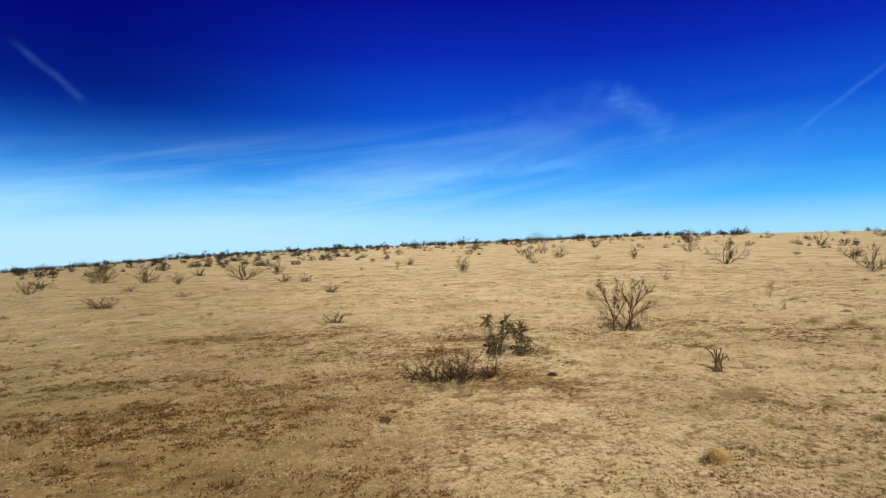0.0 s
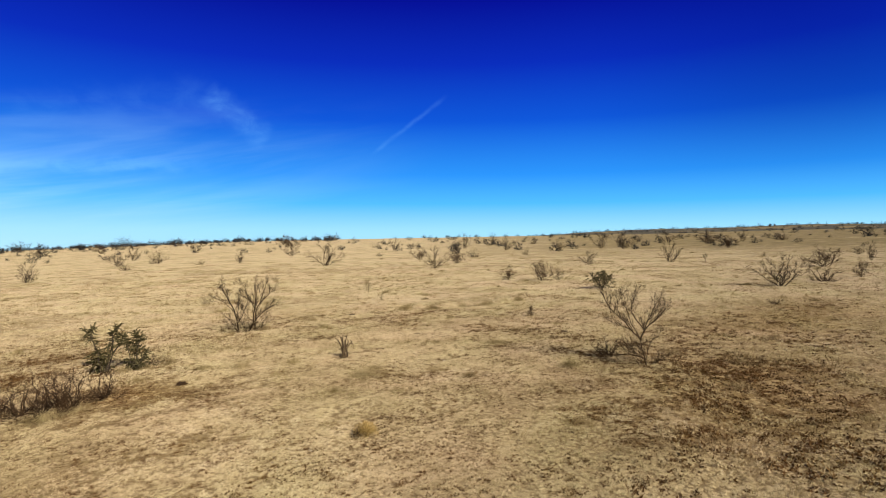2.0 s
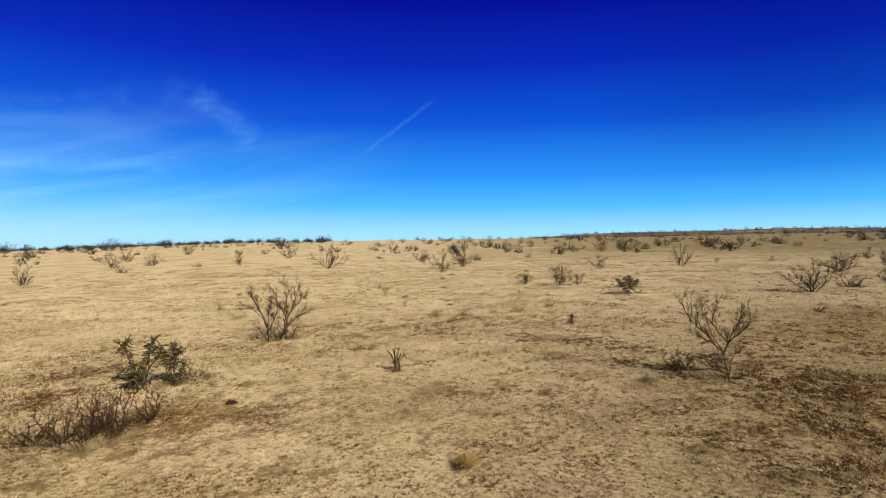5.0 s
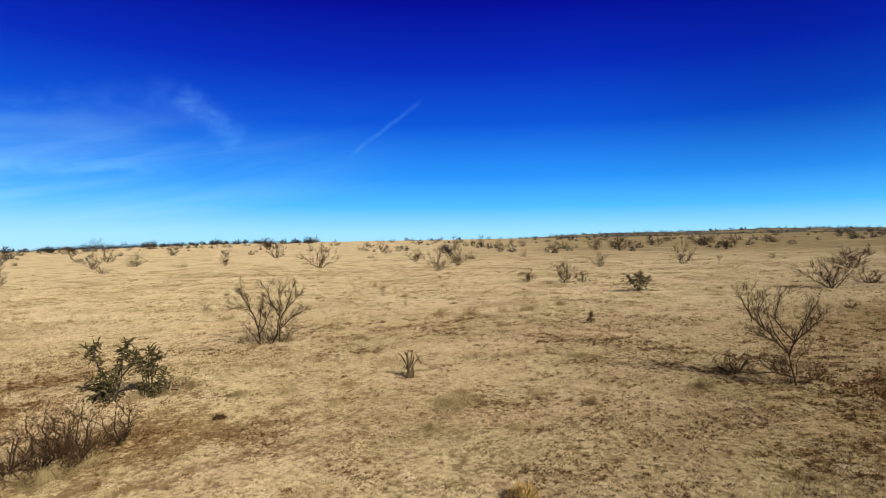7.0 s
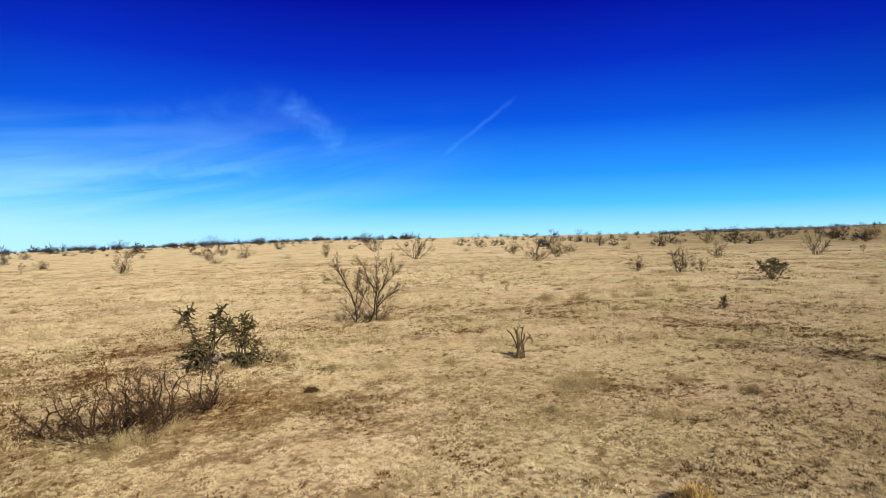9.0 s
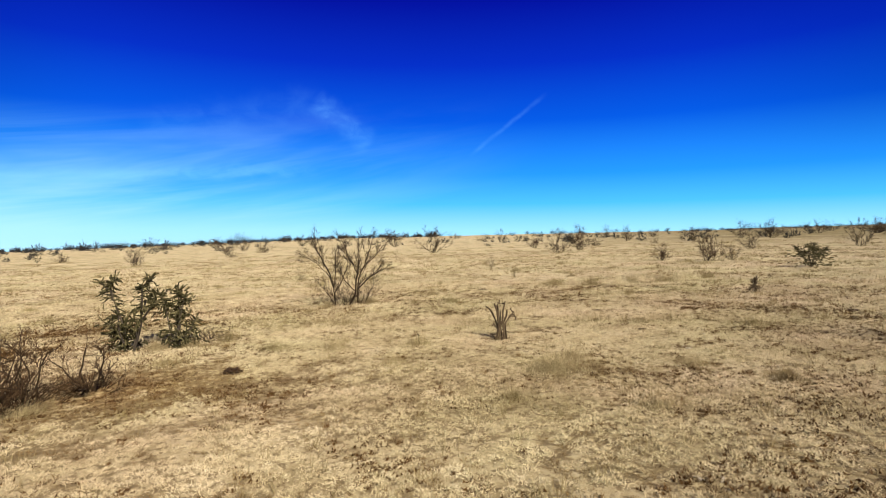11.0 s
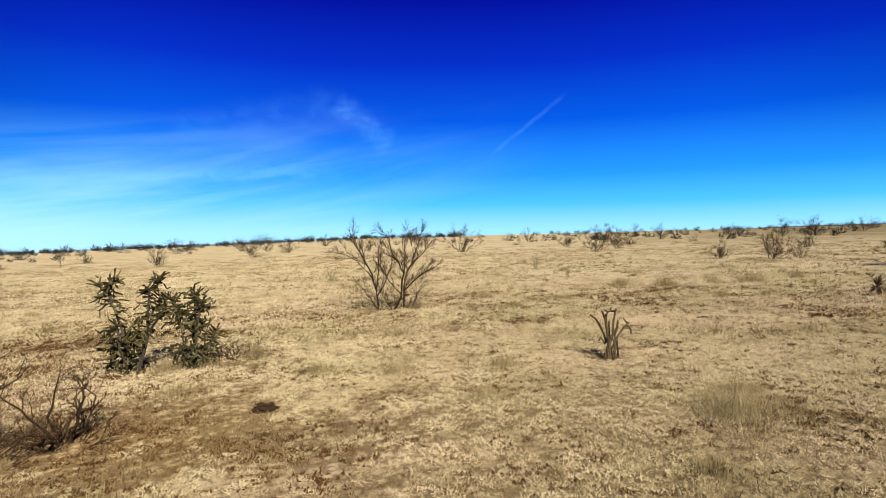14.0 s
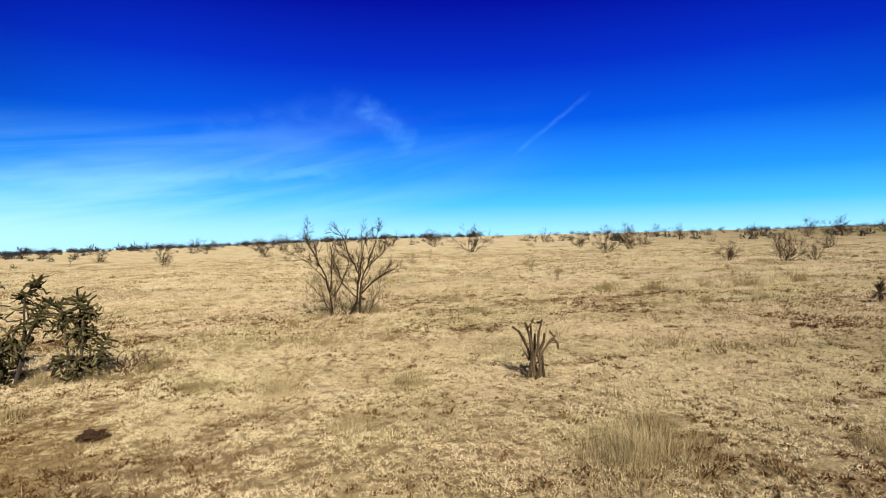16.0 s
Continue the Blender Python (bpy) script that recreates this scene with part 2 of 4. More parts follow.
coarse_dim = n.math("MULTIPLY", n.add("ShaderNodeAttribute", attribute_name="coarse_dim").outputs["Fac"], smooth_range(n, n.noise(place, 0.06, 4.0, 0.6, 0.5), 0.22, 0.48))
colour = n.mix(n.math("MULTIPLY", coarse_dim, 0.92), colour, n.ramp(n.noise(place, 0.5, 4.0), [(0.35, (0.105, 0.080, 0.037)), (0.65, (0.23, 0.178, 0.090))]))
# Ridge woods, with the shade and haze over them put into the colour.
wooded_shade = n.math("MULTIPLY", n.add("ShaderNodeAttribute", attribute_name="wooded_shade").outputs["Fac"], smooth_range(n, n.noise(place, 0.012, 4.0, 0.6), 0.62, 0.50))
colour = n.mix(n.math("MULTIPLY", wooded_shade, 0.9), colour, n.ramp(n.noise(place, 0.05, 4.0), [(0.35, (0.030, 0.032, 0.030)), (0.65, (0.075, 0.070, 0.058))]))
# Yellower tint there as well, standing in for the lower exposure.
colour = n.mix(n.math("MULTIPLY", worn_dim, 0.6), colour, n.mix(1.0, colour, (1.08, 0.99, 0.72), "MULTIPLY"))
high = n.math("SUBTRACT", n.math("ADD", n.math("MULTIPLY", tone, 0.7), n.math("MULTIPLY", grit, 0.35)), n.math("MULTIPLY", tuft, 0.55))
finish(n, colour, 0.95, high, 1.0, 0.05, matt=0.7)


# ---- the plain ----
def lump(x, y, cx, cy, rx, ry):
    return np.exp(-(((x - cx) / rx) ** 2 + ((y - cy) / ry) ** 2))


def ground_z(x, y):
    """Height of the plain: a gentle rise towards +x, a crest 300 m out, a falling valley beyond it and a far ridge."""
    x, y = np.asarray(x, float), np.asarray(y, float)
    u, v = x - 2, y - 5
    r = np.hypot(u, v)
    bear = np.degrees(np.arctan2(-u, v))
    w = np.maximum(0, r - 300)
    k = np.minimum(1, 300 / np.maximum(r, 1))
    u, v, q = u * k, v * k, np.minimum(r, 300)
    near = 1 / (1 + (q / 500) ** 2)
    bend = np.where(u > 0, 0.8e-4 * u * u / (1 + (q / 130) ** 2), -0.867e-4 * u * u * near)
    z = 0.2206 + 0.02591 * (u + 2) - 0.0030 * (v + 5) + bend + 0.2846e-4 * v * v * near
    z = z - 16 * (1 - np.exp(-((w / 160) ** 2))) - 0.05 * w / (1 + np.exp(-(bear + 35) / 6))
    z = z + np.interp(bear, (-180, -110, -80, -72, -65, -62, -57, -52, -20, -8, 2, 16, 38, 60, 180), (0, 0.8, 1.2, 1.5, 1.1, 1.0, 1.0, 1.2, 1.9, 0.7, 0, -0.7, -3.2, -4, 0)) * (q / 300) ** 2
    lift = np.interp(bear, (-180, -110, -85, -79, -73, -68, -64, -59, -54, -48, -40, -34), (0, 1.2, 1.4, 1.48, 1.58, 1.42, 1.40, 1.36, 1.18, 0.85, 0.5, 0))
    ridge = np.exp(-(((r - 1900) / 520) ** 2)) * (lift * 33.2 + 10) * (lift > 0)
    swell = 0.02 * np.sin(x * 0.9 + 1.3 * np.sin(y * 0.5)) * np.sin(y * 0.8 + x * 0.3)
    return z + ridge + swell


def gz(x, y):
    return float(ground_z(x, y))


# Dark litter patches; (14.3, 11.6) also paints the leaning mesquite's cast shadow.
STAINS_AND_SHADE = [(10.2, 7.6, 1.5, 0.8), (13.0, 8.0, 1.2, 0.5), (14.3, 11.6, 0.5, 1.3), (2.7, 18.1, 1.2, 0.5), (-7.5, 13.0, 2.2, 0.9), (-9.5, 26.0, 4.5, 1.0),
          (12.8, 23.6, 1.5, 0.4), (0.6, 16.4, 1.8, 0.9), (3.0, 20.4, 1.4, 0.7), (-5.0, 17.0, 2.5, 0.8), (17.5, 23.2, 1.8, 0.35), (9.5, 20.8, 1.6, 0.5),
          (30.0, 10.0, 4.0, 1.2), (3.4, 16.3, 0.9, 0.5), (-3.0, 10.2, 1.8, 0.8),
          (12.2, 5.6, 1.8, 0.8), (14.6, 6.9, 1.5, 0.6), (11.6, 7.2, 1.6, 0.5), (16.6, 6.2, 1.6, 0.8), (-6.0, 11.0, 1.6, 0.6), (-8.5, 14.5, 2.0, 0.7), (8.05, 14.35, 0.45, 0.25), (7.2, 14.15, 0.3, 0.2), (9.0, 13.1, 0.6, 0.2), (1.6, 18.4, 1.2, 0.6), (2.0, 16.2, 0.9, 0.7), (3.2, 14.9, 0.7, 0.3),
          (-4.0, 10.5, 1.5, 0.5), (-5.5, 13.2, 1.4, 0.45), (-2.8, 12.0, 1.2, 0.4), (-7.0, 15.5, 1.6, 0.5), (-3.5, 14.8, 1.2, 0.4), (9.5, 5.6, 1.2, 0.4), (11.3, 4.6, 1.3, 0.5), (8.4, 6.6, 1.0, 0.35), (12.8, 4.4, 1.2, 0.5),
          (3.2, 17.5, 0.8, 0.35), (3.2, 16.5, 0.7, 0.4), (1.3, 19.3, 1.2, 0.5), (0.8, 21.2, 1.2, 0.4), (-0.7, 15.2, 0.9, 0.4), (1.5, 14.9, 0.5, 0.25), (0.7, 15.4, 0.4, 0.2), (-11.0, 18.1, 2.2, 0.6), (-8.9, 13.6, 1.6, 0.5), (-5.1, 10.3, 1.4, 0.5), (-6.5, 11.4, 1.2, 0.4), (1.4, 12.1, 0.5, 0.3),
          (15.2, 8.0, 1.2, 0.5), (10.9, 9.4, 1.4, 0.5), (1.5, 23.8, 2.0, 0.7), (-1.0, 21.0, 2.0, 0.6), (3.77, 15.6, 0.8, 0.35), (4.9, 17.1, 0.45, 0.2), (3.9, 18.9, 0.7, 0.25), (2.6, 19.2, 0.8, 0.3), (3.3, 16.9, 0.9, 0.35), (4.3, 16.2, 0.7, 0.25), (2.2, 17.2, 0.8, 0.4)]


def stain_shade_at(x, y):
    s = 0.0
    for cx, cy, rx, ry in STAINS_AND_SHADE:
        s = np.maximum(s, lump(x, y, cx, cy, rx, ry))
    return s


def worn_dim_at(x, y):
    """Worn sward where soil shows; doubles as painted lens falloff to the sides."""
    s = 0.0
    for cx, cy, rx, ry in ((13.8, 6.3, 5.5, 3.6), (-6.8, 11.0, 6.5, 6.5), (2.2, 17.2, 1.6, 1.2), (26.0, 9.0, 9.0, 4.0)):
        s = np.maximum(s, lump(x, y, cx, cy, rx, ry))
    return s


def mesh_of(name, verts, faces, mat, smooth=True):
    me = bpy.data.meshes.new(name)
    me.from_pydata([tuple(v) for v in verts], [], faces)
    me.polygons.foreach_set("use_smooth", [smooth] * len(me.polygons))
    me.materials.append(mat)
    me.update()
    return me


def big_mesh(name, verts, faces, mat, smooth=False, tone=None):
    """A mesh from number arrays; all faces have the same count of corners."""
    me = bpy.data.meshes.new(name)
    k, c = faces.shape
    me.vertices.add(len(verts))
    me.vertices.foreach_set("co", np.ascontiguousarray(verts, np.float32).ravel())
    me.loops.add(k * c)
    me.loops.foreach_set("vertex_index", np.ascontiguousarray(faces, np.int32).ravel())
    me.polygons.add(k)
    me.polygons.foreach_set("loop_start", np.arange(0, k * c, c, dtype=np.int32))
    me.polygons.foreach_set("use_smooth", np.full(k, smooth))
    me.materials.append(mat)
    me.update(calc_edges=True)
    me.attributes.new("tone", "FLOAT", "POINT").data.foreach_set("value", np.full(len(verts), 0.5, np.float32) if tone is None else np.ascontiguousarray(tone, np.float32))
    return me


SIDE = 300
s = np.linspace(-1, 1, SIDE)
gx, gy = np.meshgrid(6 + 3.6 * np.sinh(7.4 * s), 13 + 3.6 * np.sinh(7.4 * s), indexing="ij")
vx, vy = gx.ravel(), gy.ravel()
idx = np.arange(SIDE * SIDE).reshape(SIDE, SIDE)
quads = np.stack([idx[:-1, :-1], idx[1:, :-1], idx[1:, 1:], idx[:-1, 1:]], -1).reshape(-1, 4)
ground_mesh = big_mesh("ground", np.stack([vx, vy, ground_z(vx, vy)], -1), quads, GROUND, True)
att = ground_mesh.attributes.new("stain_shade", "FLOAT", "POINT")
att.data.foreach_set("value", stain_shade_at(vx, vy).astype(np.float32))
att = ground_mesh.attributes.new("wooded_shade", "FLOAT", "POINT")
att.data.foreach_set("value", np.clip((np.hypot(vx - 2, vy - 5) - 600) / 300, 0, 1).astype(np.float32))
far_bear = np.degrees(np.arctan2(2 - vx, vy - 5))
# Coarse olive growth far right; on the left it also paints in lens falloff.
att = ground_mesh.attributes.new("coarse_dim", "FLOAT", "POINT")
att.data.foreach_set("value", np.maximum(np.clip((np.hypot(vx - 2, vy - 5) - 70) / 45, 0, 1) * np.clip((-38 - far_bear) / 18, 0, 1), 0.62 * np.clip((far_bear - 6) / 24, 0, 1)).astype(np.float32))
att = ground_mesh.attributes.new("worn_dim", "FLOAT", "POINT")
att.data.foreach_set("value", worn_dim_at(vx, vy).astype(np.float32))
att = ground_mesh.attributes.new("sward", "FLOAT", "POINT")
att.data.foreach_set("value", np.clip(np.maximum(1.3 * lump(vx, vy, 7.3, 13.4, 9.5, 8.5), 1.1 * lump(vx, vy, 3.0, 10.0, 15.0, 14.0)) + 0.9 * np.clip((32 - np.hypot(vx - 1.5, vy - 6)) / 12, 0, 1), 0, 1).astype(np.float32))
ground = tagged(new("ground", ground_mesh), "dry tan prairie soil with pale grit and dark litter", "ground", kind="structure")


# ---- grass ----
rng = np.random.default_rng(7)


def blades(x, y, z, height, width, lean, turn):
    """Bent grass blades as single slender triangles."""
    k = len(x)
    side = turn + math.pi / 2 + rng.normal(0, 0.5, k)
    sx, sy = np.cos(side) * width / 2, np.sin(side) * width / 2
    tip = np.stack([x + np.cos(turn) * height * np.sin(lean), y + np.sin(turn) * height * np.sin(lean), z + height * np.cos(lean)], -1)
    a = np.stack([x - sx, y - sy, z - 0.01], -1)
    b = np.stack([x + sx, y + sy, z - 0.01], -1)
    return np.stack([a, b, tip], 1).reshape(-1, 3)


def bent_blades(x, y, z, height, width, lean, turn):
    """Longer blades that rise and then droop over: a lower strip and a fine tip."""
    k = len(x)
    side = turn + math.pi / 2 + rng.normal(0, 0.5, k)
    sx, sy = np.cos(side) * width / 2, np.sin(side) * width / 2
    low, far = np.minimum(lean * 0.62, 1.2), np.minimum(lean * 1.6 + 0.3, 2.3)
    mx, my, mz = x + np.cos(turn) * height * 0.6 * np.sin(low), y + np.sin(turn) * height * 0.6 * np.sin(low), z + height * 0.6 * np.cos(low)
    tip = np.stack([mx + np.cos(turn) * height * 0.5 * np.sin(far), my + np.sin(turn) * height * 0.5 * np.sin(far), mz + height * 0.5 * np.cos(far)], -1)
    a, b = np.stack([x - sx, y - sy, z - 0.01], -1), np.stack([x + sx, y + sy, z - 0.01], -1)
    c, d = np.stack([mx + sx * 0.7, my + sy * 0.7, mz], -1), np.stack([mx - sx * 0.7, my - sy * 0.7, mz], -1)
    return np.stack([a, b, c, a, c, d, d, c, tip], 1).reshape(-1, 3)


def tri_faces(verts):
    return np.arange(len(verts)).reshape(-1, 3)


LATTICE = rng.random((256, 256))


def soft_noise(x, y, size, octaves=3):
    """A smooth random pattern from 0 to 1."""
    v, weight, total = 0.0, 1.0, 0.0
    for k in range(octaves):
        u, w = x / size * 2**k + 31.7 * k, y / size * 2**k + 17.3 * k
        i, j = np.floor(u).astype(int), np.floor(w).astype(int)
        f, g = u - i, w - j
        f, g = f * f * (3 - 2 * f), g * g * (3 - 2 * g)
        a, b = LATTICE[i % 256, j % 256], LATTICE[(i + 1) % 256, j % 256]
        c, d = LATTICE[i % 256, (j + 1) % 256], LATTICE[(i + 1) % 256, (j + 1) % 256]
        v = v + weight * ((a * (1 - f) + b * f) * (1 - g) + (c * (1 - f) + d * f) * g)
        total, weight = total + weight, weight * 0.55
    return np.clip((v / total - 0.5) * 1.5 + 0.5, 0, 1)


def turf(count, near, far, reach, blade_h, blade_w, per_tuft, spread, bare, lean=(0.75, 1.54)):
    """Tufts of short dry grass, thinning with distance from the middle of the near plain."""
    if reach:
        d = near + (far - near) * rng.random(count) ** reach
        a = np.radians(rng.uniform(-112, 62, count))
        cx, cy = 1.5 - np.sin(a) * d, 6.0 + np.cos(a) * d
    else:
        cx, cy = 6.5 + rng.normal(0, near, count), 15.0 + rng.normal(0, far, count)
        d = np.full(count, 3.0)
    cover = 0.56 * soft_noise(cx, cy, 0.14, 2) + 0.28 * soft_noise(cx, cy, 0.42, 2) + 0.16 * soft_noise(cx, cy, 2.4, 2) - 0.13 * stain_shade_at(cx, cy)
    keep = cover + rng.normal(0, 0.05, count) > bare
    cx, cy, d, cover = cx[keep], cy[keep], d[keep], cover[keep]
    k = len(cx)
    size = rng.uniform(0.6, 1.35, k) * (0.6 + 0.8 * cover)
    turn = rng.uniform(0, 2 * math.pi, (k, per_tuft))
    off = np.abs(rng.normal(0, spread, (k, per_tuft)))
    grow = (1 + d / 30)[:, None]
    x = (cx[:, None] + np.cos(turn) * off * grow).ravel()
    y = (cy[:, None] + np.sin(turn) * off * grow).ravel()
    h = (blade_h * size[:, None] * rng.uniform(0.5, 1.25, (k, per_tuft))).ravel()
    w = (blade_w * grow * rng.uniform(0.7, 1.3, (k, per_tuft))).ravel()
    return blades(x, y, ground_z(x, y), h, w, rng.uniform(*lean, k * per_tuft), turn.ravel() + rng.normal(0, 0.6, k * per_tuft))


def cushions(area, pitch, per, height, width):
    """Low cushions of curly grass side by side, parted by gaps of bare soil where the sward is thin."""
    x0, x1, y0, y1 = area
    gx, gy = np.meshgrid(np.arange(x0, x1, pitch), np.arange(y0, y1, pitch))
    cx = gx.ravel() + rng.uniform(-0.48, 0.48, gx.size) * pitch
    cy = gy.ravel() + rng.uniform(-0.48, 0.48, gx.size) * pitch
    return cx, cy, pitch, per, height, width


def grow(spots, inside, gaps_only=False):
    """Each cushion is a low dome of short blades that splay outwards; the tone belongs to the cushion."""
    cx, cy, pitch, per, rise, leaf = spots
    keep = inside(cx, cy)
    cx, cy = cx[keep], cy[keep]
    close = 0.46 * soft_noise(cx, cy, 0.26, 2) + 0.32 * soft_noise(cx, cy, 0.9, 2) + 0.22 * soft_noise(cx, cy, 4.0, 2) - 0.24 * stain_shade_at(cx, cy) - 0.17 * worn_dim_at(cx, cy)
    keep = close + np.random.default_rng(5).normal(0, 0.06, len(cx)) > 0.315
    if gaps_only:
        keep = ~keep & (rng.random(len(cx)) < 0.75)
        per, rise, leaf = per // 3, rise * 0.7, leaf * 1.25
    cx, cy, close = cx[keep], cy[keep], close[keep]
    k = len(cx)
    size = (rng.uniform(0.6, 1.4, k) * (0.7 + 0.6 * close))[:, None]
    turn = rng.uniform(0, 2 * math.pi, (k, per))
    g = np.sqrt(rng.random((k, per)))
    reach = pitch * 0.60 * size
    x, y = cx[:, None] + np.cos(turn) * g * reach, cy[:, None] + np.sin(turn) * g * reach
    up = rise * size * (1 - g * g) * rng.uniform(0.3, 1.0, (k, per))
    root = np.stack([x.ravel(), y.ravel(), ground_z(x.ravel(), y.ravel()) + up.ravel() - 0.004], -1)
    out = (0.15 + 0.75 * g).ravel()
    way = np.stack([np.cos(turn).ravel() * out, np.sin(turn).ravel() * out, np.full(k * per, 0.60)], -1) + rng.normal(0, 0.62, (k * per, 3))
    way[:, 2] = np.abs(way[:, 2])
    way /= np.linalg.norm(way, axis=1)[:, None]
    side = np.cross(way, rng.normal(0, 1, (k * per, 3)))
    side /= np.linalg.norm(side, axis=1)[:, None]
    s = (leaf * rng.uniform(0.6, 1.35, (k, per)) * np.sqrt(size)).reshape(-1, 1)
    # Tone sinks towards the left and in thin spots, painting lens falloff into grass.
    tone = np.clip(0.42 * rng.random(k) + 0.40 * soft_noise(cx, cy, 0.55, 2) + 0.40 * soft_noise(cx + 9, cy, 2.6, 2) - 0.12 - np.where(cx < 2, 0.28, 0.15) * worn_dim_at(cx, cy) - 0.35 * np.clip((np.degrees(np.arctan2(2 - cx, cy - 5)) - 6) / 24, 0, 1), 0, 1)
    verts = np.stack([root + 3.1 * s * way, root + 0.27 * s * side, root - 0.27 * s * side], 1).reshape(-1, 3)
    return verts, np.repeat(tone, per * 3)


def heart(x, y):
    return ((x - 7.3) / 8.6) ** 2 + ((y - 13.4) / 7.7) ** 2 < 1 + 0.25 * (soft_noise(x, y, 1.5, 2) - 0.5)


def sector(x, y, near, far):
    d, a = np.hypot(x - 1.5, y - 6.0), np.degrees(np.arctan2(1.5 - x, y - 6.0))
    return (d > near) & (d < far) & (a > -112) & (a < 62)


STRAW_LABEL = "short curly straw-coloured dry grass covering the plain"
for spots, inside in ((cushions((-1.5, 16.5, 5.5, 21.5), 0.125, 62, 0.055, 0.0096), heart),
                      (cushions((-23, 29, -3, 34), 0.19, 20, 0.062, 0.0170), lambda x, y: sector(x, y, 2.0, 27) & ~heart(x, y)),
                      (cushions((-48, 60, -14, 66), 0.42, 5, 0.04, 0.034), lambda x, y: sector(x, y, 27, 58))):
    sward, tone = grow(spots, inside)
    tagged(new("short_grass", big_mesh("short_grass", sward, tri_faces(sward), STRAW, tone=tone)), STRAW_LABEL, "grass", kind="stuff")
    dead, tone = grow(spots, inside, True)
    tagged(new("dead_thatch", big_mesh("dead_thatch", dead, tri_faces(dead), RUSSET, tone=tone)), "rusty brown dead thatch between the grass cushions", "litter", kind="stuff")
sward = turf(13000, 4.0, 3.2, 0, 0.050, 0.0042, 6, 0.03, 0.46, (0.8, 1.5))
tagged(new("short_grass", big_mesh("short_grass", sward, tri_faces(sward), STRAW)), "thin curly straw blades among the short grass", "grass", kind="stuff")
sward = turf(15000, 50, 120, 1.5, 0.055, 0.010, 7, 0.04, 0.44)
tagged(new("short_grass", big_mesh("short_grass", sward, tri_faces(sward), STRAW)), "sparse pale dry grass tufts farther out", "grass", kind="stuff")
sward = turf(2600, 15.0, 90, 1.0, 0.14, 0.012, 44, 0.17, 0.53, (0.15, 1.25))
tagged(new("bunch_grass", big_mesh("bunch_grass", sward, tri_faces(sward), WISP)), "brown hummocks of dry bunch grass", "grass", kind="stuff")
sward = turf(9000, 3.0, 60, 1.3, 0.10, 0.006, 9, 0.05, 0.60, (0.2, 1.1))
tagged(new("bunch_grass", big_mesh("bunch_grass", sward, tri_faces(sward), OLIVE)), "grey-olive wisps of taller dry grass", "grass", kind="stuff")
sward = turf(8000, 6.0, 75, 1.1, 0.13, 0.006, 30, 0.10, 0.46, (0.1, 1.3))
tagged(new("bunch_grass", big_mesh("bunch_grass", sward, tri_faces(sward), WISP)), "soft pale-brown bunches of dry grass", "grass", kind="stuff")


def crumbs(cx, cy, per, spread, length, width, bare):
    """Low dark tufts of dead grass in loose swarms, also painting the sward's shaded gaps."""
    swarm = 0.34 * soft_noise(cx, cy, 0.35, 2) + 0.36 * soft_noise(cx, cy, 1.3, 2) + 0.30 * soft_noise(cx, cy, 5.0, 2) + 0.10 * stain_shade_at(cx, cy) + 0.05 * worn_dim_at(cx, cy)
    keep = swarm + rng.normal(0, 0.125, len(cx)) > bare
    cx, cy = cx[keep], cy[keep]
    k = len(cx)
    size = rng.uniform(0.5, 1.5, k)[:, None]
    x = (cx[:, None] + rng.normal(0, spread, (k, per)) * size * 1.4).ravel()
    y = (cy[:, None] + rng.normal(0, spread, (k, per)) * size).ravel()
    h = (length * size * rng.uniform(0.6, 1.3, (k, per))).ravel()
    return blades(x, y, ground_z(x, y) + 0.012, h, np.full(k * per, width) * rng.uniform(0.6, 1.4, k * per), rng.uniform(0.7, 1.5, k * per), rng.uniform(0, 6.28, k * per))


CRUMBS = "dark crumbs of dead grass, also standing in for shaded gaps"
cx, cy = rng.uniform(-2, 17, 34000), rng.uniform(5, 22, 34000)
dark = crumbs(cx, cy, 9, 0.022, 0.034, 0.022, 0.615)
tagged(new("dead_thatch", big_mesh("dead_thatch", dark, tri_faces(dark), THATCH)), CRUMBS, "litter", kind="stuff")
d, a = 6 + 60 * rng.random(62000) ** 0.8, np.radians(rng.uniform(-112, 62, 62000))
cx, cy = 1.5 - np.sin(a) * d, 6.0 + np.cos(a) * d
keep = ~heart(cx, cy)
dark = crumbs(cx[keep], cy[keep], 8, 0.050, 0.060, 0.040, 0.66)
tagged(new("dead_thatch", big_mesh("dead_thatch", dark, tri_faces(dark), RUSSET)), CRUMBS, "litter", kind="stuff")
# Dark flakes added where the gaps between cushions lie in shade.
d, a = 4 + 22 * rng.random(30000) ** 0.75, np.radians(rng.uniform(-112, 66, 30000))
cx, cy = 1.0 - np.sin(a) * d, 4.0 + np.cos(a) * d
keep = ~heart(cx, cy)
dark = crumbs(cx[keep], cy[keep], 11, 0.048, 0.055, 0.040, 0.625)
tagged(new("dead_thatch", big_mesh("dead_thatch", dark, tri_faces(dark), THATCH)), "dark dead grass standing in for shaded hollows between cushions", "litter", kind="stuff")
spots = []
for cx, cy, rx, ry in STAINS_AND_SHADE:
    k = int(min(3000 * rx * ry, 14000))
    spots.append(np.stack([cx + rng.normal(0, rx * 0.6, k), cy + rng.normal(0, ry * 0.6, k)], -1))
spots = np.concatenate(spots)
spots = spots[soft_noise(spots[:, 0], spots[:, 1], 0.22, 2) + rng.normal(0, 0.06, len(spots)) > 0.58]
k = len(spots)
thatch = blades(spots[:, 0], spots[:, 1], ground_z(spots[:, 0], spots[:, 1]), rng.uniform(0.03, 0.075, k), rng.uniform(0.006, 0.014, k), rng.uniform(0.6, 1.5, k), rng.uniform(0, 6.28, k))
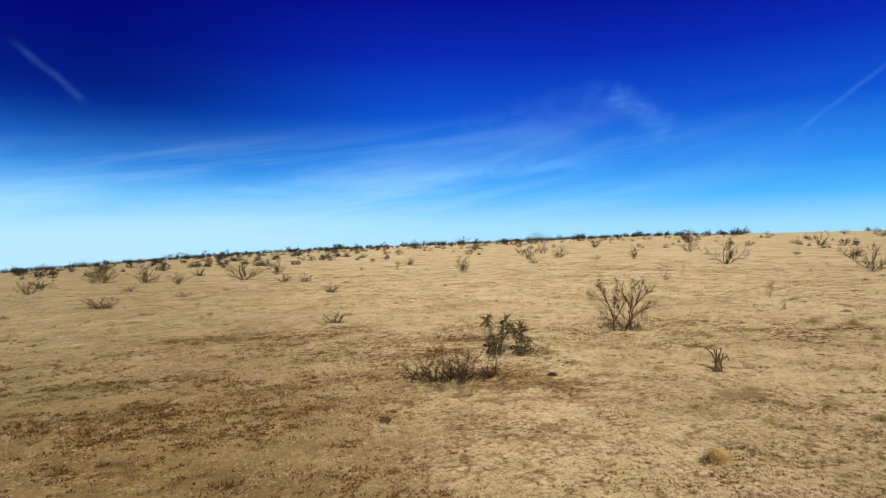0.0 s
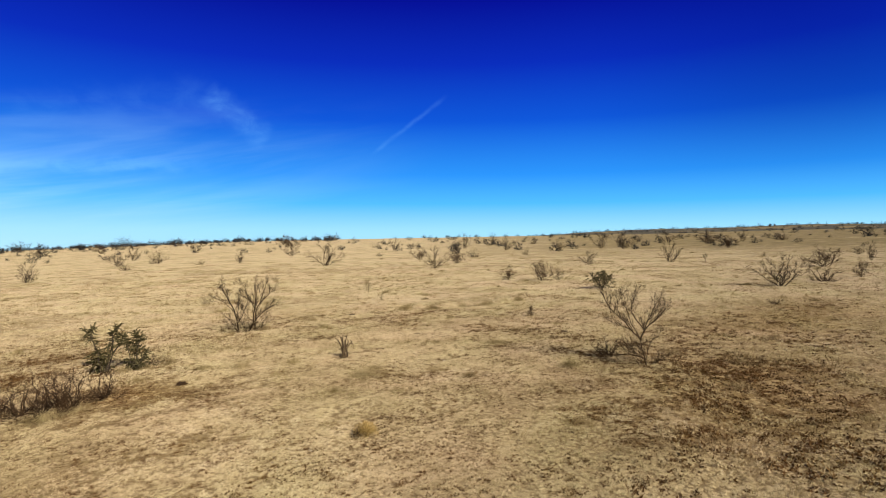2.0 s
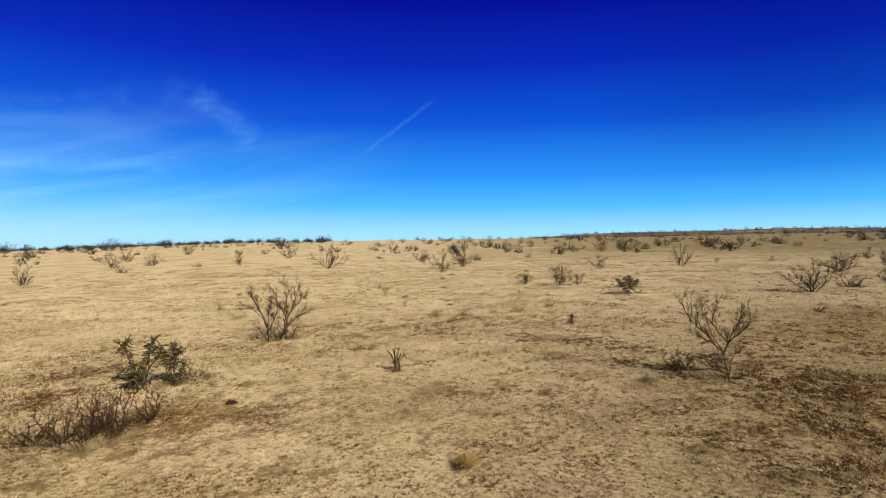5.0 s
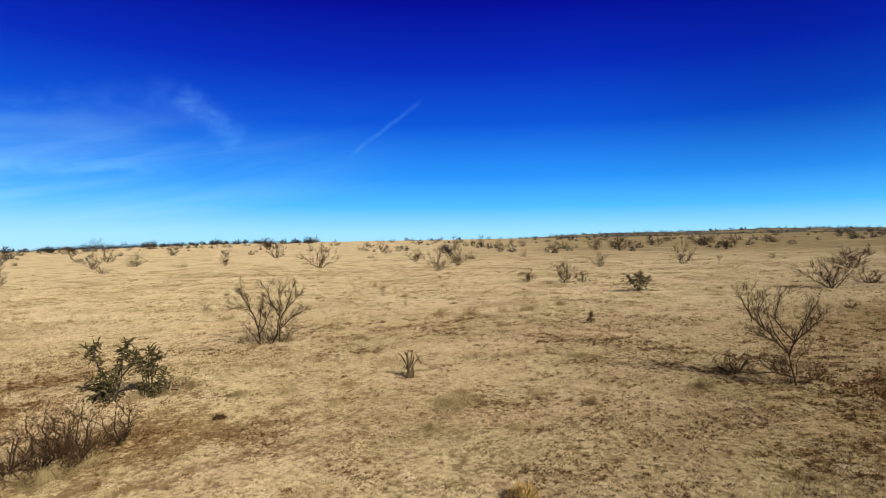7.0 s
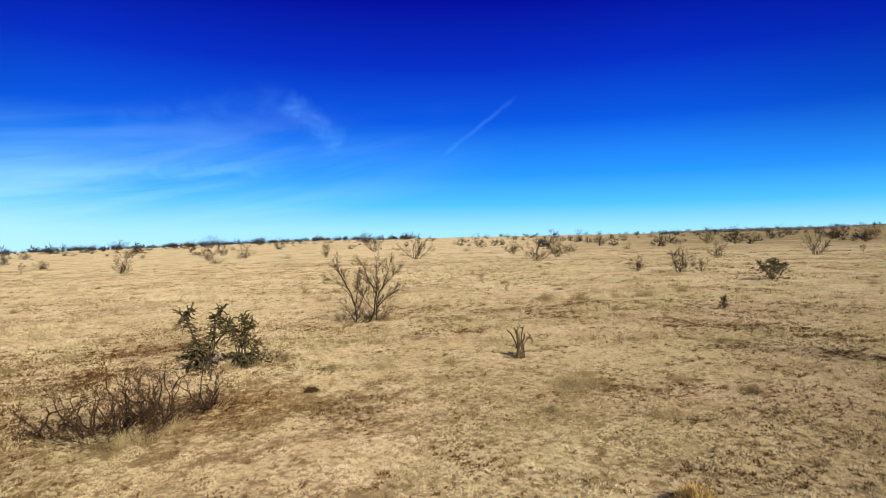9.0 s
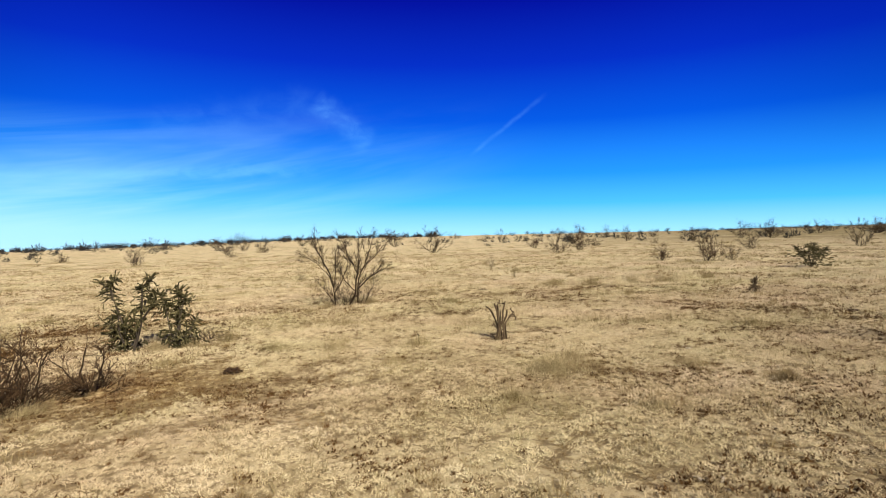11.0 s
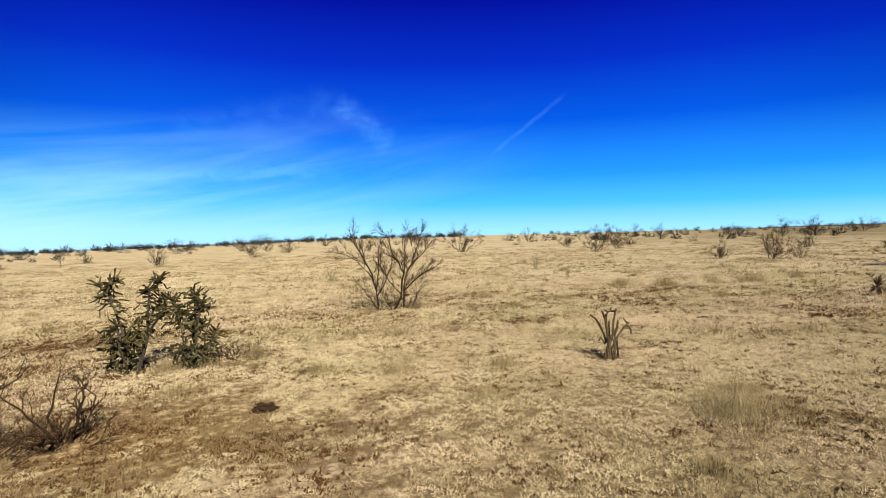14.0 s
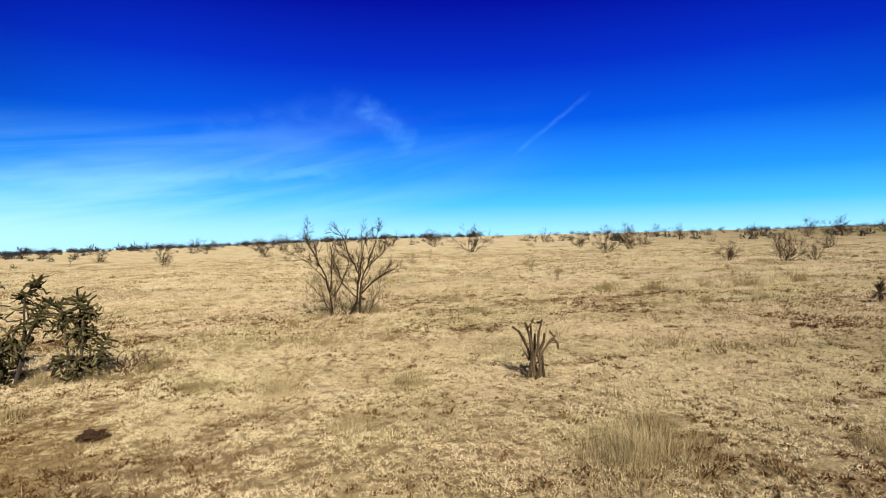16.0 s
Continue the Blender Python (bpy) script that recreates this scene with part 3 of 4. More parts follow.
tagged(new("dead_thatch", big_mesh("dead_thatch", thatch, tri_faces(thatch), THATCH)), "dark brown dead thatch and crumbled litter", "litter", kind="stuff")


# ---- building plants ----
def part(name, mesh, parent, label=""):
    ob = new(name, mesh)
    ob.parent = parent
    return tagged(ob, label)


def thing(name, x, y, label, category, group="", sink=0.02):
    e = new(name)
    e.empty_display_size = 0.2
    e.matrix_basis = Matrix.Translation((x, y, gz(x, y) - sink))
    return tagged(e, label, category, group)


def tube(verts, faces, pts, radii, sides):
    """A tapered round stick along a bent line."""
    start = len(verts)
    for i, (p, r) in enumerate(zip(pts, radii)):
        way = (pts[min(i + 1, len(pts) - 1)] - pts[max(i - 1, 0)]).normalized()
        u = way.orthogonal().normalized()
        v = way.cross(u)
        for k in range(sides):
            a = 2 * math.pi * k / sides
            verts.append(p + (u * math.cos(a) + v * math.sin(a)) * r)
    for i in range(len(pts) - 1):
        for k in range(sides):
            a, b = start + i * sides + k, start + i * sides + (k + 1) % sides
            faces.append((a, b, b + sides, a + sides))
    faces.append(tuple(range(start + (len(pts) - 1) * sides, start + len(pts) * sides)))


def tapered(pts, r0, r1):
    return [r0 + (r1 - r0) * i / (len(pts) - 1) for i in range(len(pts))]


def bough(rnd, verts, faces, start, way, length, r, depth, lift=0.10, kink=0.30, fork=0.8):
    """A zigzag branch that forks at its knees, each fork finer than the last."""
    d = way.normalized()
    u = d.orthogonal().normalized()
    a = rnd.uniform(0, 2 * math.pi)
    sway = u * math.cos(a) + d.cross(u) * math.sin(a)
    if depth == 0:
        k = len(verts)
        verts.extend((start - sway * r * 2.0, start + sway * r * 2.0, start + d * length * 1.25 + sway * length * rnd.gauss(0, 0.2)))
        faces.append((k, k + 1, k + 2))
        return
    steps = 5
    pts, p = [start.copy()], start.copy()
    for i in range(steps):
        d = (d + sway * kink * (1 if i % 2 else -1) * rnd.uniform(0.4, 1.3) + Vector((rnd.gauss(0, 0.10), rnd.gauss(0, 0.10), lift))).normalized()
        p = p + d * length / steps * rnd.uniform(0.8, 1.2)
        pts.append(p.copy())
    tube(verts, faces, pts, tapered(pts, r, r * 0.4), 4 if depth > 1 else 3)
    forks(rnd, verts, faces, pts, r, length, depth, lift, kink, fork)


def forks(rnd, verts, faces, line, r, length, depth, lift=0.10, kink=0.30, fork=0.8, start=1):
    """Branches from the knees of a line, to one side and the other in turn."""
    for i in range(start, len(line)):
        if rnd.random() > fork and i < len(line) - 1:
            continue
        f = i / (len(line) - 1)
        d = (line[i] - line[i - 1]).normalized()
        u = d.orthogonal().normalized()
        for _ in range(2 if i == len(line) - 1 or depth == 1 else 1):
            a = rnd.uniform(0, 2 * math.pi)
            out = u * math.cos(a) + d.cross(u) * math.sin(a)
            way = d * rnd.uniform(0.6, 1.2) + out * rnd.uniform(0.5, 1.0)
            way.z += 0.12
            bough(rnd, verts, faces, line[i], way, length * rnd.uniform(0.40, 0.72) * (1.1 - 0.35 * f), r * (1 - 0.45 * f) * 0.72, depth - 1, lift, kink, fork)


def shrub(rnd, name, label, category, wide, high, stems, bark, twig_mat, upright=1.0, thick=0.018, depth=2, kink=0.28, fork=0.8, tangle=0, wander=0.03):
    """A many-stemmed leafless bush round the origin: stems, each with its twigs, and a low tangle at the foot."""
    e = new(name)
    e.empty_display_size = 0.2
    tagged(e, label, category)
    for i in range(stems):
        a = 2 * math.pi * (i + rnd.uniform(-0.4, 0.4)) / stems
        lean = rnd.uniform(0.5, 1.0) if i % 3 else rnd.uniform(0.05, 0.45)
        top = high * (1 - 0.5 * lean * lean) * rnd.uniform(0.8, 1.0)
        start = Vector((math.cos(a), math.sin(a), 0)) * wide * rnd.uniform(0.01, 0.06) + Vector((0, 0, -0.03))
        goal = Vector((math.cos(a) * wide * 0.54 * lean, math.sin(a) * wide * 0.54 * lean, top * 0.80))
        line = [start]
        side = Vector((-math.sin(a), math.cos(a), 0))
        for k in range(1, 7):
            g = k / 6
            line.append(start.lerp(goal, g) + side * rnd.gauss(0, wander * wide) + Vector((rnd.gauss(0, 0.02), rnd.gauss(0, 0.02), rnd.gauss(0, 0.014))) * wide)
        v, f = [], []
        tube(v, f, line, tapered(line, thick * rnd.uniform(0.7, 1.15), thick * 0.3), 5)
        stem = part("stem", mesh_of("stem", v, f, bark), e)
        v, f = [], []
        forks(rnd, v, f, line, thick * 0.8, high * 0.46, depth, 0.09 * upright, kink, fork, 1)
        for _ in range(tangle):
            b = rnd.uniform(0, 2 * math.pi)
            foot = start + Vector((math.cos(b), math.sin(b), 0)) * wide * rnd.uniform(0.02, 0.32)
            foot.z = 0.0
            bough(rnd, v, f, foot, Vector((math.cos(b), math.sin(b), rnd.uniform(0.3, 1.6))), high * rnd.uniform(0.22, 0.45), thick * 0.22, 1, 0.05, kink, 0.9)
        tagged(part("crown", mesh_of("crown", v, f, twig_mat), stem), kind="stuff")
    return e


class Stock:
    """A few models of a plant, each set out at many places."""

    def __init__(self, models):
        self.models, self.spots = models, [[] for _ in models]

    def put(self, k, x, y, wide, high, turn=None, label="", group=""):
        self.spots[k % len(self.models)].append((x, y, wide, high, turn, label, group))

    def plant(self, rnd):
        for model, spots in zip(self.models, self.spots):
            made = []
            for x, y, wide, high, turn, label, group in spots:
                a = rnd.uniform(0, 2 * math.pi) if turn is None else radians(turn)
                m = Matrix.Translation((x, y, gz(x, y) - 0.03)) @ Matrix.Rotation(a, 4, "Z") @ Matrix.Diagonal((wide, wide, high, 1))
                made.append((m, label, group))
            for m, label, group in made[1:]:
                tagged(copy_thing(model, m), label, "", group)
            if made:
                model.matrix_basis = made[0][0]
                tagged(model, made[0][1], "", made[0][2])
            else:
                for o in list(model.children_recursive) + [model]:
                    bpy.data.objects.remove(o)


rnd = random.Random(11)
MESQUITE = "leafless brown mesquite shrub with crooked twigs on dry grass"
mesquites = Stock([shrub(rnd, "mesquite_shrub", MESQUITE, "shrub", 1.0, 1.0, st, BARK, mt, up, 0.0115, 3, 0.30, fk + 0.03)
                   for st, mt, up, fk in ((8, TWIG, 0.9, 0.75), (9, TWIG, 0.6, 0.7), (7, TWIG, 1.1, 0.7), (9, RED_TWIG, 0.7, 0.8), (9, RED_TWIG, 0.9, 0.8), (9, TWIG, 0.7, 0.65))])
LOW = "low dense russet-brown desert shrub hugging the grass"
lows = Stock([shrub(rnd, "low_shrub", LOW, "shrub", 1.0, 0.8, st, mt, mt, 0.5, 0.020, 3, 0.32, 0.36, 2)
              for st, mt in ((8, LOW_TWIG), (9, LOW_TWIG), (7, GREY_TWIG))])


# ---- far and middle shrubs ----
def mesquite(x, y, wide, high, k=None, turn=None, label="", group="scattered mesquite shrubs"):
    mesquites.put(rnd.randrange(6) if k is None else k, x, y, wide * 1.12, high * 1.18, turn, label, group)


def low(x, y, wide, high, k=None, label=""):
    lows.put(rnd.randrange(3) if k is None else k, x, y, wide, high * 1.6, None, label, "low shrubs on the plain")


mesquite(-44.5, 77.0, 1.9, 1.3)
mesquite(-43.5, 77.5, 2.9, 2.4)
mesquite(-36.2, 73.8, 3.2, 2.2)
mesquite(-29.4, 67.8, 2.0, 1.4)
mesquite(-22.9, 71.0, 4.2, 2.3, 1)
mesquite(-21.1, 80.0, 2.1, 1.9, 3)
mesquite(-3.0, 94.0, 1.2, 1.3)
mesquite(-41.4, 60.2, 2.0, 1.3, 2, label="small dead leafless mesquite leaning over bare ground")
mesquite(4.4, 72.5, 2.5, 1.9, 2)
mesquite(29.9, 185.6, 3.9, 2.9)
mesquite(24.9, 122.5, 2.8, 2.5)
mesquite(46.4, 224.8, 5.3, 2.9)
mesquite(24.1, 101.9, 2.5, 2.1)
mesquite(47.1, 158.3, 3.4, 2.8)
mesquite(32.3, 88.1, 2.0, 2.1, 2)
mesquite(77.0, 165.7, 7.0, 3.5, 3)
mesquite(49.3, 105.6, 2.9, 2.4)
mesquite(36.7, 68.9, 3.4, 3.0, 5)
mesquite(136.6, 250.0, 3.4, 2.8)
mesquite(78.0, 110.8, 2.4, 2.8, 2)
mesquite(52.2, 68.3, 2.3, 1.8)
mesquite(40.4, 50.6, 2.6, 2.3, 2, label="pale leafless mesquite with wide-spread thin stems")
mesquite(48.2, 55.6, 2.4, 2.0, 3)
mesquite(90.9, 100.0, 3.2, 3.2)
mesquite(118.5, 117.7, 3.4, 3.0)
mesquite(83.7, 79.9, 3.0, 2.5, 0)
mesquite(81.2, 64.6, 2.2, 2.1)
mesquite(33.5, 32.9, 1.2, 1.1, 3, label="compact dark mesquite bush on dry grass")
mesquite(34.6, 30.3, 1.8, 1.6, 4, label="compact dark mesquite bush on dry grass")
mesquite(35.5, 29.3, 0.9, 0.9, 1)
mesquite(52.2, 38.1, 1.7, 1.5, 1)
mesquite(95.4, 65.5, 2.9, 2.8)
mesquite(93.9, 59.5, 4.2, 2.8, 0)
mesquite(130.2, 69.9, 4.0, 2.7)
mesquite(60.3, 32.8, 2.3, 2.3, 2)
mesquite(117.4, 54.4, 4.3, 2.6, 3)
mesquite(99.4, 42.8, 2.8, 2.0)
mesquite(132.0, 53.3, 1.8, 2.3)
mesquite(39.2, 14.4, 2.7, 1.9, 0, label="broad leafless mesquite shrub with fanned stems")
mesquite(58.5, 17.3, 3.1, 1.7, 4)
mesquite(69.2, 16.2, 1.3, 1.8)
mesquite(80.7, 20.0, 1.1, 0.9)
mesquite(48.3, 12.2, 1.0, 1.2)
mesquite(18.0, 100.8, 2.8, 2.1)
mesquite(50.3, 258.6, 6.1, 4.3, 5)
mesquite(17.1, 270.6, 5.8, 3.6)
mesquite(16.5, 197.9, 3.5, 1.6)
low(-48.0, 71.6, 4.2, 1.1, 0)
low(-93.8, 133.5, 4.0, 1.3)
low(-24.2, 42.5, 2.6, 0.8, 1)
low(-30.2, 58.6, 2.3, 0.8, 2)
low(-21.3, 49.8, 2.0, 0.7, 2)
low(-16.1, 64.2, 1.9, 0.9, 0)
low(-13.5, 63.0, 1.5, 0.9)
low(-8.2, 48.6, 1.8, 0.7, 1)
low(-5.0, 30.2, 1.4, 0.62, 1)
low(-9.8, 84.5, 0.8, 0.5)
low(-46.6, 133.1, 2.7, 1.5)
low(-34.2, 86.1, 2.1, 1.2)
low(16.2, 184.5, 4.4, 1.3)
low(16.2, 86.8, 1.8, 0.9, 0)
low(64.9, 238.9, 6.2, 2.0)
low(72.6, 207.8, 2.1, 1.4)
low(27.5, 91.7, 2.1, 0.7, 2)
low(82.9, 214.3, 3.5, 1.7)
low(136.0, 239.9, 4.4, 2.1)
low(139.3, 228.5, 2.8, 1.5)
low(83.9, 126.9, 3.1, 1.6)
low(60.7, 65.5, 2.3, 1.1)
low(117.8, 101.6, 2.2, 1.6)
low(69.7, 62.4, 1.7, 1.1)
low(138.4, 47.5, 3.1, 1.7)
low(43.9, 13.3, 2.0, 0.9, 1)
low(183.1, 41.5, 4.1, 1.8)
low(74.8, 28.3, 1.0, 0.5)
low(-2.9, 97.6, 1.2, 0.9)
low(23.6, 102.9, 1.7, 1.3)
low(32.7, 215.2, 3.1, 2.2)
low(10.5, 36.9, 0.7, 0.6, 2)
low(2.8, 27.7, 0.35, 0.2, 0)
low(30.2, 11.6, 0.8, 0.3, 1)
low(14.5, 11.0, 1.1, 0.55, 1, label="thin twiggy brush lying in dark litter under a mesquite")
low(21.4, 50.9, 1.1, 0.7, 2)
low(3.75, 20.85, 0.95, 0.30, 1, label="low dark twiggy brush at the foot of a cholla")
mesquites.plant(rnd)
lows.plant(rnd)


def scrub_belt(name, count, spots, label, seed, stems=8, sprays=62):
    """Far woods: many ragged round bushes of fine slivers, as one sheet of growth."""
    r, g = random.Random(seed), np.random.default_rng(seed)
    places = np.array([spots(r) for _ in range(count)])
    x, y, s = places[:, 0:1], places[:, 1:2], places[:, 2:3]
    z = ground_z(x, y) - 0.05
    wide = s * g.uniform(0.55, 1.05, (count, 1))
    pieces = []
    for k, thick in ((stems, 0.046), (sprays, 0.036)):
        a, t = g.uniform(0, 6.283, (count, k)), np.arcsin(g.uniform(0.12, 1.0, (count, k)))
        way = np.stack([np.cos(a) * np.cos(t) * wide, np.sin(a) * np.cos(t) * wide, np.sin(t) * s], -1)
        if k == stems:
            root, tip = np.zeros_like(way), way * g.uniform(0.7, 1.0, (count, k, 1))
        else:
            root = way * g.uniform(0.35, 0.85, (count, k, 1))
            tip = root + way * g.uniform(0.15, 0.4, (count, k, 1)) + g.normal(0, 0.13, way.shape) * s[..., None]
        side = np.cross(tip - root, g.normal(0, 1, way.shape))
        side *= thick * s[..., None] / np.maximum(np.linalg.norm(side, axis=-1, keepdims=True), 1e-6)
        base = np.stack([x, y, z], -1)
        pieces.append((base[..., None, :] + np.stack([root - side, root + side, tip], 2)).reshape(-1, 3))
    v = np.concatenate(pieces)
    tagged(new(name, big_mesh(name, v, tri_faces(v), FAR_WOOD)), label, "scrub", kind="stuff")


def crest_spot(r):
    a = radians(r.uniform(-32, 46))
    d = r.uniform(215, 306) if r.random() < 0.85 else r.uniform(120, 220)
    return 2 - math.sin(a) * d, 5 + math.cos(a) * d, r.uniform(0.5, 2.2) * (0.65 if a < -0.2 else 1.0)


def skyline_spot(r):
    a = radians(r.uniform(-30, 50))
    d = r.uniform(268, 308)
    return 2 - math.sin(a) * d, 5 + math.cos(a) * d, r.uniform(2.2, 3.4) if r.random() < 0.10 else r.uniform(0.8, 2.0)


def slope_spot(r):
    a = radians(r.uniform(-100, -34))
    d = r.uniform(95, 320)
    return 2 - math.sin(a) * d, 5 + math.cos(a) * d, r.uniform(0.7, 2.0)


def near_spot(r):
    a = radians(r.uniform(4, 48))
    d = r.uniform(110, 260)
    return 2 - math.sin(a) * d, 5 + math.cos(a) * d, r.uniform(0.7, 1.9)


def ridge_spot(r):
    a = radians(r.uniform(-105, -46))
    d = r.uniform(1450, 1950)
    return 2 - math.sin(a) * d, 5 + math.cos(a) * d, r.uniform(4, 9)


scrub_belt("far_scrub", 480, crest_spot, "far belt of leafless mesquite along the crest", 3)
scrub_belt("far_scrub", 820, skyline_spot, "dense dark line of mesquite on the skyline", 6)
scrub_belt("far_scrub", 240, slope_spot, "scattered far shrubs on the rising plain", 4)
scrub_belt("far_scrub", 150, near_spot, "dark scattered mesquite before the crest", 8, 10, 90)
scrub_belt("far_scrub", 700, ridge_spot, "dark far scrub covering the distant ridge", 5, 5, 30)


# ---- the two mesquites in the middle and the leaning one ----
def limb_tree(name, x, y, label, group, limbs, face, seed, thick, twigs, twig_len, levels=2, size=1.0, sprouts=9):
    """A small tree from main limbs drawn in an upright plane that faces the way given, with twigs all round."""
    r = random.Random(seed)
    e = thing(name, x, y, label, "tree", group)
    across = Vector((math.cos(radians(face)), math.sin(radians(face)), 0))
    deep = Vector((-across.y, across.x, 0))
    for role, rad, pts in limbs:
        pts = [(u * size, h * size, d * size) for u, h, d in pts]
        line = []
        for (u0, h0, d0), (u1, h1, d1) in zip(pts, pts[1:]):
            for k in range(3):
                g = k / 3
                p = across * (u0 + (u1 - u0) * g) + deep * (d0 + (d1 - d0) * g) + Vector((0, 0, h0 + (h1 - h0) * g))
                line.append(p + Vector((r.gauss(0, 0.015), r.gauss(0, 0.015), r.gauss(0, 0.012))) * (len(line) > 0))
        u, h, d = pts[-1]
        line.append(across * u + deep * d + Vector((0, 0, h)))
        v, f = [], []
        tube(v, f, line, tapered(line, thick * rad, thick * rad * 0.38), 7)
        limb = part(role, mesh_of(role, v, f, BARK), e)
        v, f = [], []
        if role != "trunk":
            forks(r, v, f, line, thick * rad * 0.72, twig_len, levels, 0.08, 0.24, twigs, 2)
        bough(r, v, f, line[len(line) // 2], line[-1] - line[0], twig_len * 0.8, thick * rad * 0.4, levels - 1, 0.08, 0.34, twigs)
        tagged(part("crown", mesh_of("crown", v, f, TWIG), limb), kind="stuff")
    for _ in range(sprouts):
        a = r.uniform(0, 6.28)
        start = Vector((math.cos(a) * r.uniform(0, 0.3), math.sin(a) * r.uniform(0, 0.2), -0.03))
        v, f = [], []
        bough(r, v, f, start, Vector((math.cos(a) * 0.8, math.sin(a) * 0.8, r.uniform(0.6, 1.6))), r.uniform(0.4, 0.8), thick * 0.28, 3, 0.05, 0.34, 0.7)
        tagged(part("sprout", mesh_of("sprout", v, f, TWIG), e), kind="stuff")
    return e


PAIR = "two leafless mesquites side by side"
limb_tree("mesquite_tree", 8.0, 24.72, "slim leafless brown mesquite with forked crooked limbs", PAIR, [
    ("trunk", 1.0, [(0, -0.05, 0), (-0.04, 0.3, 0.02), (-0.08, 0.62, 0)]),
    ("limb", 0.8, [(-0.08, 0.62, 0), (-0.30, 1.25, 0.1), (-0.62, 1.75, 0.15), (-0.78, 2.08, 0.2)]),
    ("limb", 0.7, [(-0.08, 0.62, 0), (0.03, 1.1, -0.15), (0.02, 1.7, -0.2)]),
    ("limb", 0.6, [(-0.2, 0.95, 0.03), (-0.5, 1.35, -0.2), (-0.85, 1.6, -0.3)]),
    ("limb", 0.6, [(-0.06, 0.45, 0), (0.2, 0.9, 0.3), (0.32, 1.35, 0.4)]),
    ("limb", 0.5, [(-0.02, 0.05, 0), (-0.3, 0.35, 0.2), (-0.5, 0.62, 0.25)])], -30, 21, 0.030, 0.84, 0.68, 3, 0.94, 6)
limb_tree("mesquite_tree", 8.54, 24.57, "leafless brown mesquite with several fanned stems", PAIR, [
    ("stem", 1.0, [(-0.2, -0.05, 0), (0.05, 0.4, 0), (0.1, 1.05, 0), (-0.15, 1.5, 0.1), (-0.4, 2.12, 0.15)]),
    ("stem", 0.9, [(0.1, -0.05, 0.05), (0.1, 0.9, 0.05), (0.42, 1.55, -0.1), (0.6, 2.15, -0.1)]),
    ("limb", 0.75, [(0.1, 0.55, 0), (0.5, 0.95, 0.15), (1.0, 1.22, 0.2)]),
    ("limb", 0.6, [(0.1, 1.0, 0.03), (0.12, 1.6, 0.25), (0.1, 2.18, 0.3)]),
    ("limb", 0.6, [(0.06, 0.45, 0), (-0.3, 0.85, -0.2), (-0.45, 1.35, -0.3)]),
    ("limb", 0.6, [(0.25, 1.2, 0.0), (0.65, 1.65, 0.3), (0.8, 1.85, 0.35)]),
    ("limb", 0.5, [(0.3, -0.03, 0.1), (0.45, 0.35, 0.1), (0.62, 0.7, 0.2)])], -30, 22, 0.031, 0.84, 0.68, 3, 0.93, 8)
limb_tree("mesquite_tree", 14.07, 9.46, "dark leafless mesquite leaning over brown litter", "", [
    ("trunk", 1.25, [(0, -0.05, 0), (-0.06, 0.25, 0), (-0.12, 0.46, 0.02), (-0.18, 0.75, 0)]),
    ("limb", 0.85, [(-0.18, 0.75, 0), (-0.42, 1.02, 0.05), (-0.69, 1.35, 0.1), (-0.95, 1.58, 0.1), (-1.12, 1.86, 0.1), (-1.26, 2.10, 0.1)]),
    ("limb", 0.6, [(-0.69, 1.35, 0.1), (-0.80, 1.62, 0.15), (-0.77, 1.82, 0.2), (-0.58, 2.08, 0.25)]),
    ("limb", 0.5, [(-1.0, 1.52, 0.1), (-1.12, 1.85, 0.0), (-1.15, 2.2, -0.05)]),
    ("limb", 0.9, [(-0.18, 0.75, 0), (-0.07, 1.06, -0.05), (0.18, 1.30, -0.1), (0.36, 1.46, -0.1), (0.50, 1.66, -0.1)]),
    ("limb", 0.65, [(-0.07, 1.06, -0.05), (-0.29, 1.33, 0.1), (-0.38, 1.64, 0.2), (-0.30, 1.9, 0.25), (-0.16, 2.15, 0.3)]),
    ("limb", 0.65, [(-0.07, 1.06, -0.05), (0.02, 1.42, -0.2), (0.14, 1.75, -0.3), (0.30, 2.02, -0.3)]),
    ("limb", 0.5, [(0.18, 1.30, -0.1), (0.34, 1.55, 0.2), (0.46, 1.80, 0.3)]),
    ("limb", 0.6, [(-0.18, 0.75, 0), (-0.36, 1.20, 0.2), (-0.50, 1.60, 0.3), (-0.55, 1.98, 0.35)]),
    ("limb", 0.5, [(-0.42, 1.02, 0.05), (-0.78, 1.20, -0.15), (-1.02, 1.38, -0.2)]),
    ("limb", 0.6, [(-0.02, 0.18, 0), (0.15, 0.60, 0.2), (0.48, 0.92, 0.25)]),
    ("limb", 0.9, [(-0.08, 0.22, 0), (-0.46, 0.31, 0.15), (-0.86, 0.22, 0.35), (-1.17, 0.28, 0.5)]),
    ("limb", 0.9, [(0.0, 0.0, 0), (0.2, 0.06, 0.0), (0.36, 0.17, 0.0)]),
    ("limb", 0.7, [(-0.07, 0.2, 0), (-0.26, 0.30, -0.1), (-0.44, 0.54, -0.1)])], -43, 23, 0.021, 0.86, 0.56, 3, 1.0, 10)

